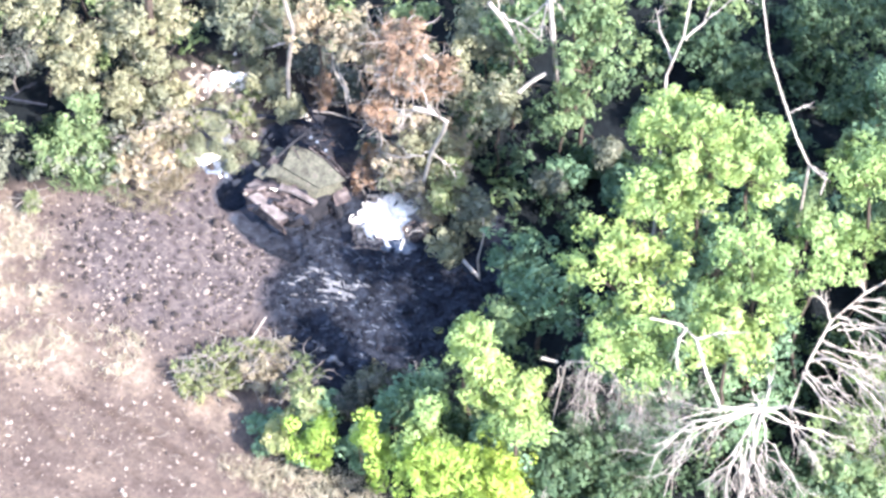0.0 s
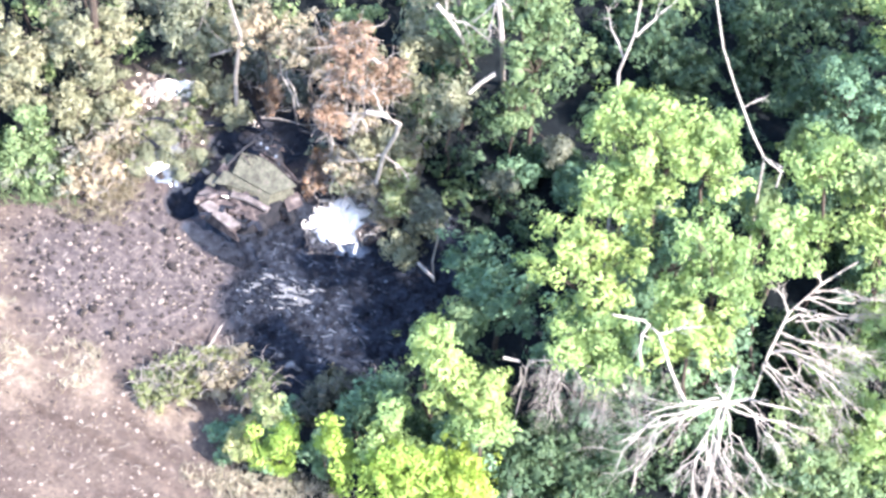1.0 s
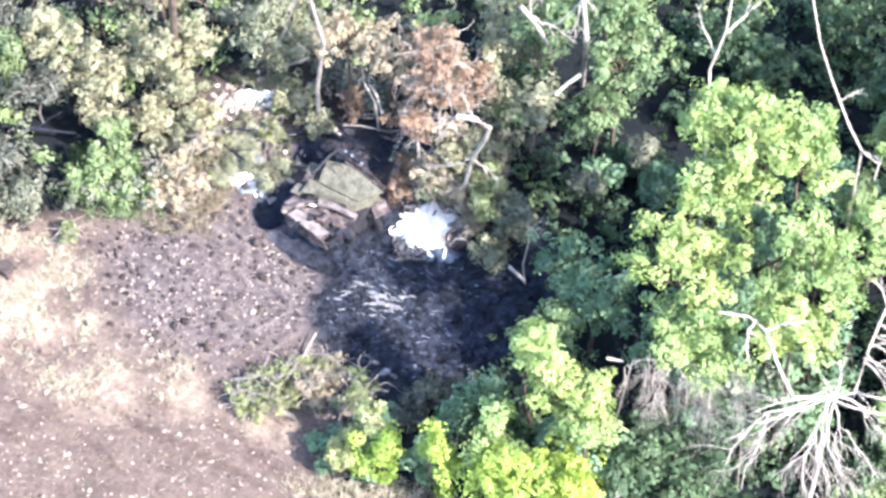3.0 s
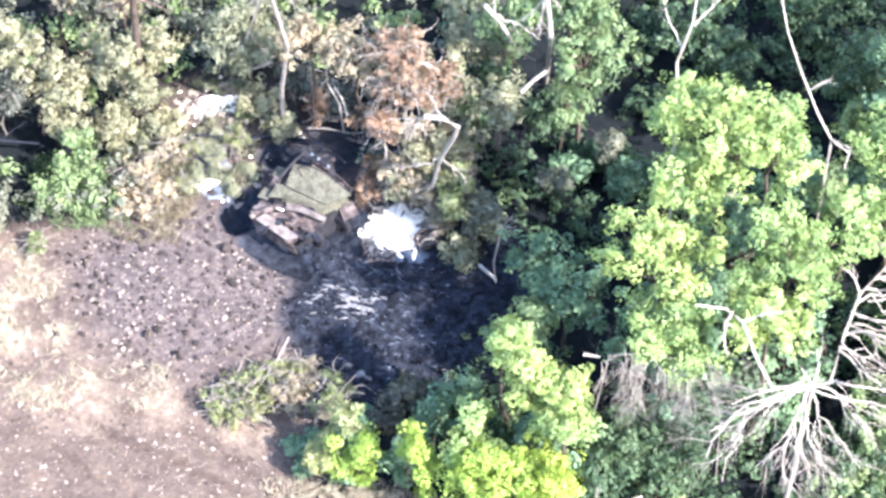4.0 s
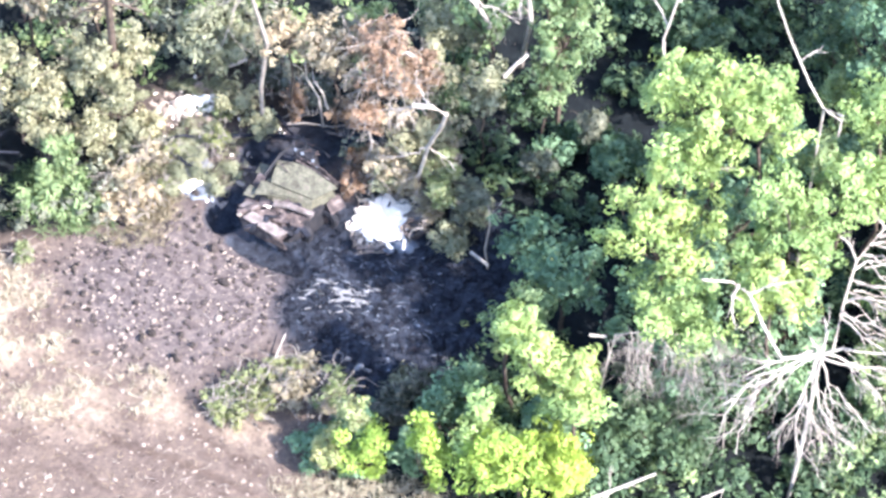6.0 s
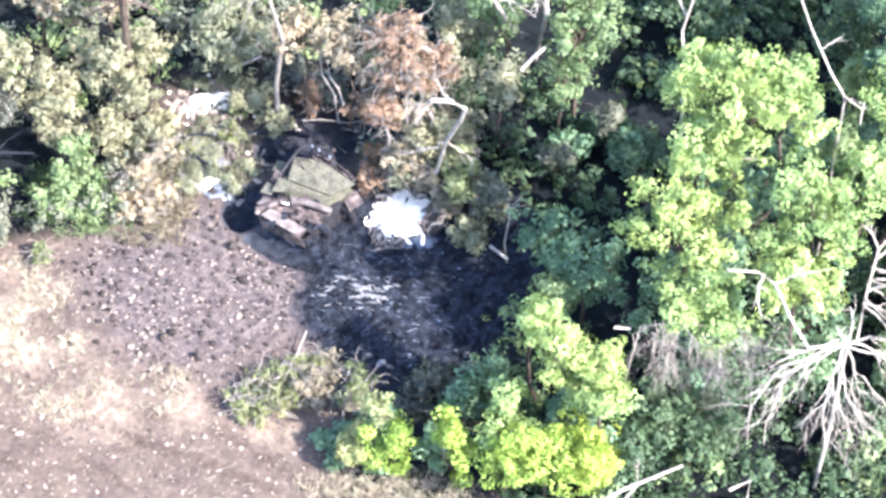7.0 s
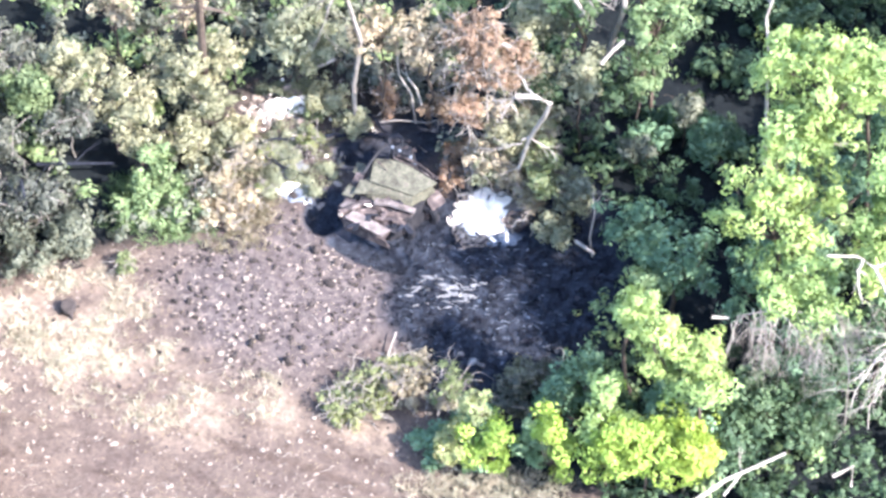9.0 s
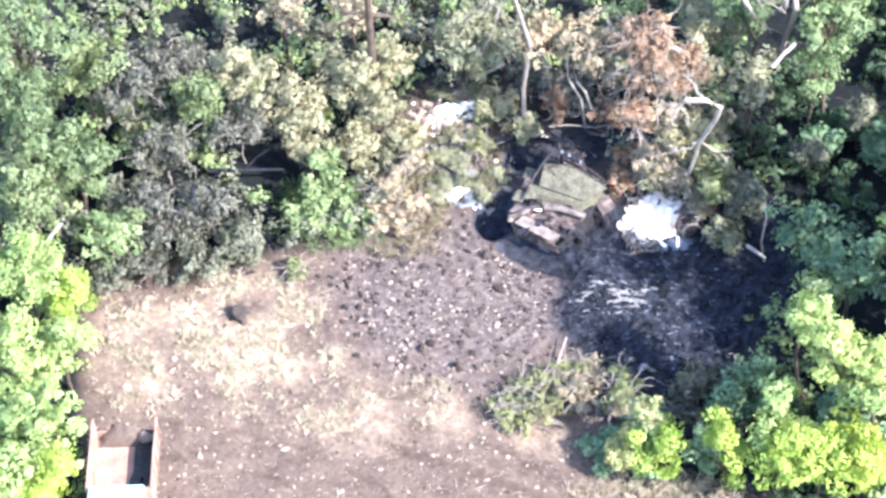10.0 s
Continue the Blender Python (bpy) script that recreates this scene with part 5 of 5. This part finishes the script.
bright_tree(25.07, -4.23, 5, 2.2, 2)
bright_tree(25.11, -7.92, 3, 2.2, 2)
bright_tree(24.63, -0.49, 7, 2.2, 2)
green_tree(11.31, 8.14, 6, 1.6, 2)
green_tree(8.45, 8.99, 5.6, 1.2, 1.6)
green_bush(10.58, 7.00, 4, 1.1, 1.5)
green_tree(11.15, 9.70, 7, 1.45, 1.8)
shaded_bush(16.57, 12.67, 2, 1.7, 1.4)
shaded_bush(17.46, 11.02, 1.8, 1.4, 1.2)
shaded_bush(20.85, 13.96, 2.5, 1.8, 1.6)
shaded_bush(22.53, 8.43, 3.6, 1.9, 1.6)
bright_tree(22.0, -0.85, 10, 1.34, 1.1)
dark_tree(23.4, 3.5, 9, 1.7, 1.5)
dark_bush(22.6, 3.2, 3.4, 1.4, 1.3)
green_bush(21.99, 4.78, 5, 0.7, 1)
dark_bush(20.10, 2.96, 4, 1.5, 1.3)
dark_tree(16.25, -0.01, 4, 2, 2.2)
dark_tree(10.39, -2.65, 3.4, 1.6, 1.9)
dark_bush(9.57, 0.34, 2, 1.5, 1.3)
dull_bush(12.32, 6.04, 2.2, 0.6, 0.8)
shaded_bush(13.4, 6.6, 0.6, 0.9, 0.5)
shaded_bush(11.6, 7.0, 0.6, 0.9, 0.5)
shaded_bush(14.2, 5.4, 0.6, 0.9, 0.5)
dark_bush(12.9, 5.2, 1.0, 0.9, 0.8)
dark_bush(10.9, 6.0, 0.9, 0.8, 0.7)
dull_bush(10.2, 5.0, 1.2, 0.6, 0.8)
green_bush(8.99, -3.85, 3, 1.1, 1.4)
dark_bush(15.53, -6.47, 2.8, 1.7, 1.5)
dark_tree(24.23, 6.06, 6, 2.2, 2.4)
pale_bush(5.94, 8.29, 3.4, 1.5, 1.6)
pale_bush(8.03, 6.21, 4.4, 1.2, 1.7)
pale_bush(5.35, 4.88, 3.2, 1.1, 1.4)
dry_bush(6.56, 5.64, 1.8, 0.9, 0.9)
dry_bush(6.05, 5.05, 1.2, 0.8, 0.8)
dull_bush(7.33, 2.90, 1.6, 0.9, 0.9)
edge_bush(6.25, 4.0, 2.5, 0.7, 0.8)
edge_bush(6.0, 3.0, 2.2, 0.6, 0.7)
pale_bush(6.58, 1.87, 0.8, 0.9, 0.7)
pale_bush(4.11, 4.97, 1.4, 0.8, 0.9)
pale_bush(7.13, 10.38, 4, 1.6, 1.8)
pale_bush(-2.38, 11.66, 2.6, 1.6, 1.5)
scorched_tree(4.08, 7.25, 6.6, 1.5, 1.5)
scorched_tree(4.24, 5.73, 5.8, 1.35, 1.5)
scorched_tree(3.36, 4.92, 4.6, 0.7, 0.8)
dry_tree(0.37, 8.93, 5.4, 1.3, 1.2)
dry_bush(2.89, 10.52, 1, 0.7, 0.6)
dry_bush(2.13, 11.06, 1.2, 0.6, 0.6)
dry_tree(2.20, 8.40, 5.4, 1.4, 1.2)
burnt_shrub(2.6, 8.5, 1.0, 0.9, 0.7)
burnt_shrub(0.6, 9.6, 0.9, 0.8, 0.6)
singed_bush(0.0, 10.6, 1.0, 0.9, 0.7)
singed_bush(1.6, 10.0, 0.9, 0.9, 0.6)
pale_bush(-1.0, 8.3, 0.8, 0.7, 0.6)
pale_bush(-1.9, 9.6, 0.8, 0.9, 0.6)
pale_bush(-5.7, 9.0, 0.5, 0.9, 0.45)
pale_bush(-6.3, 8.3, 0.6, 0.8, 0.5)
grove_tree(-20.41, 8.71, 4.6, 2.1, 2.4)
grove_tree(-18.74, 6.78, 3.8, 1.5, 1.7)
grove_tree(-20.48, 5.07, 4, 1.7, 1.9)
grove_tree(-20.65, 11.14, 6, 2.2, 2.4)
grove_tree(-18.23, 10.95, 4.2, 1.3, 1.5)
singed_bush(-16.64, 10.54, 3.4, 1.4, 1.5)
singed_bush(-14.92, 11.75, 3.2, 1.8, 1.6)
pale_bush(-11.96, 10.70, 3.2, 1.8, 1.7)
grove_tree(-13.87, 9.77, 2.8, 0.9, 1.4)
singed_bush(-15.39, 7.93, 2, 1.3, 1.2)
singed_bush(-12.27, 8.70, 2.2, 1.2, 1.3)
pale_bush(-9.99, 9.54, 2.8, 1.5, 1.5)
pale_bush(-8.12, 10.22, 2.8, 1.5, 1.5)
pale_bush(-6.35, 10.57, 3, 1.4, 1.5)
pale_bush(-3.06, 11.37, 3, 1.6, 1.5)
pale_bush(-6.76, 9.57, 1.6, 0.9, 0.9)
pale_bush(-7.46, 7.80, 1.4, 1.1, 1.0)
pale_bush(-9.58, 7.89, 2, 1.1, 1.3)
singed_bush(-13.49, 5.24, 1.5, 1.2, 1)
singed_bush(-15.71, 4.84, 1.8, 1.6, 1.2)
green_bush(-17.48, 3.74, 2, 1.5, 1.3)
dull_bush(-12.70, 3.65, 1, 1.2, 0.8)
green_bush(-8.85, 6.03, 1.3, 1.2, 1.0)
green_bush(-9.82, 5.17, 1, 1.1, 0.9)
green_bush(-8.40, 4.79, 0.7, 0.9, 0.7)
dry_bush(-6.52, 5.71, 0.9, 1, 0.9)
dry_bush(-6.86, 4.46, 0.5, 0.9, 0.6)
dry_bush(-5.81, 4.91, 0.5, 0.7, 0.5)
dry_bush(-5.51, 6.93, 0.9, 0.8, 0.7)
low_shrub(-10.45, 2.51, 0.35, 0.5, 0.4)
bright_tree(-20.64, 1.08, 4, 1.9, 2)
bright_tree(-21.11, -2.57, 3.5, 1.9, 2)
bright_tree(-19.43, -1.98, 2.8, 1.1, 1.6)
bright_tree(-20.53, -5.43, 3, 1.8, 1.8)
yellow_bush(-20.19, -7.85, 2.4, 1.5, 1.5)
bright_tree(-21.52, -8.60, 3, 1.9, 1.8)
yellow_bush(-19.07, 0.77, 2.4, 1, 1.2)
singed_bush(-16.51, 3.58, 1, 1.3, 0.9)
dull_bush(-14.52, 3.25, 0.9, 1.2, 0.8)
dull_bush(-18.08, 3.21, 1, 1.1, 0.9)
dry_tree(-7.37, 11.80, 5, 1.2, 1.2)
dry_tree(-10.01, 12.77, 4.4, 1, 1)
dark_bush(1.9, -8.3, 0.9, 0.9, 0.8)
singed_bush(3.5, -5.9, 0.45, 0.9, 0.45)
dark_bush(2.4, -6.7, 0.5, 0.9, 0.5)
dark_bush(0.6, -7.7, 0.35, 0.9, 0.35)
dull_bush(4.3, -4.9, 0.4, 0.8, 0.4)
dark_bush(4.19, -9.05, 1.5, 0.9, 1.2)
dark_bush(5.26, -7.20, 1.6, 1.1, 1.2)
dark_bush(6.47, -6.57, 2, 1.1, 1.4)
bright_tree(6.72, -9.26, 3.6, 1.1, 1.4)
yellow_bush(9.34, -10.83, 3, 1.3, 1.3)
dry_bush(3.90, 4.70, 2.2, 0.8, 0.9)
dry_bush(4.69, 5.84, 3.4, 0.9, 1)
low_shrub(-4.93, 5.76, 0.25, 0.35, 0.3)
low_shrub(-2.81, 8.09, 0.35, 0.6, 0.45)
low_shrub(-4.51, 7.64, 0.3, 0.45, 0.35)
low_shrub(-2.41, 9.53, 0.4, 0.5, 0.45)
green_bush(20.11, -1.13, 8, 0.9, 1)
dry_bush(3.82, 4.89, 1, 0.6, 0.6)
dry_bush(4.89, 4.45, 0.9, 0.6, 0.6)
dry_bush(5.73, 3.23, 0.8, 0.6, 0.6)
dry_bush(6.36, 4.91, 1, 0.7, 0.7)
pale_bush(5.61, 4.88, 2.2, 0.7, 1)
pale_bush(6.40, 3.94, 1.6, 0.8, 0.9)
dry_bush(4.54, 5.98, 1.4, 0.6, 0.7)
pale_bush(7.27, 2.99, 1.2, 0.8, 0.8)
dry_bush(4.20, 5.43, 2, 0.8, 0.9)
dry_bush(4.94, 4.22, 1.6, 0.8, 0.8)
dry_bush(5.69, 3.31, 1.2, 0.7, 0.7)
dry_bush(5.85, 6.13, 2.4, 0.7, 0.8)
scorched_tree(5.55, 6.81, 5, 0.9, 1.1)
burnt_shrub(2.7, 5.1, 0.8, 0.7, 0.6)
burnt_shrub(3.3, 5.9, 1.2, 0.7, 0.7)
low_shrub(-2.73, -4.97, 0.35, 0.7, 0.45)
low_shrub(-1.48, -5.29, 0.4, 1, 0.5)
low_shrub(-2.62, -5.74, 0.3, 0.7, 0.4)
dry_bush(-0.23, -4.82, 0.5, 1, 0.6)
dry_bush(0.54, -3.98, 0.4, 0.7, 0.5)
low_shrub(-2.16, -4.76, 0.5, 1.1, 0.6)
low_shrub(-0.39, -4.32, 0.5, 0.9, 0.6)
low_shrub(-3.09, -5.46, 0.35, 0.6, 0.4)
low_shrub(1.40, -5.46, 1, 1, 0.8)
# Tall trees mostly out of view at the right, added to shade the thicket.
bright_tree(27.5, 1.0, 9, 3, 3)
bright_tree(29.5, 5.0, 9, 3, 3)
bright_tree(27.5, 9.0, 8, 3, 3)
bright_tree(31.5, -3.0, 10, 3, 3)
bright_tree(31, 10, 9, 3, 3)
bright_tree(28.5, -8.0, 8, 2.6, 3)
bright_tree(26.7, 4.9, 11, 2.5, 2.8)
green_tree(25.3, 3.1, 9, 1.3, 1.4)
green_tree(24.2, -1.0, 10, 1.3, 1.1)
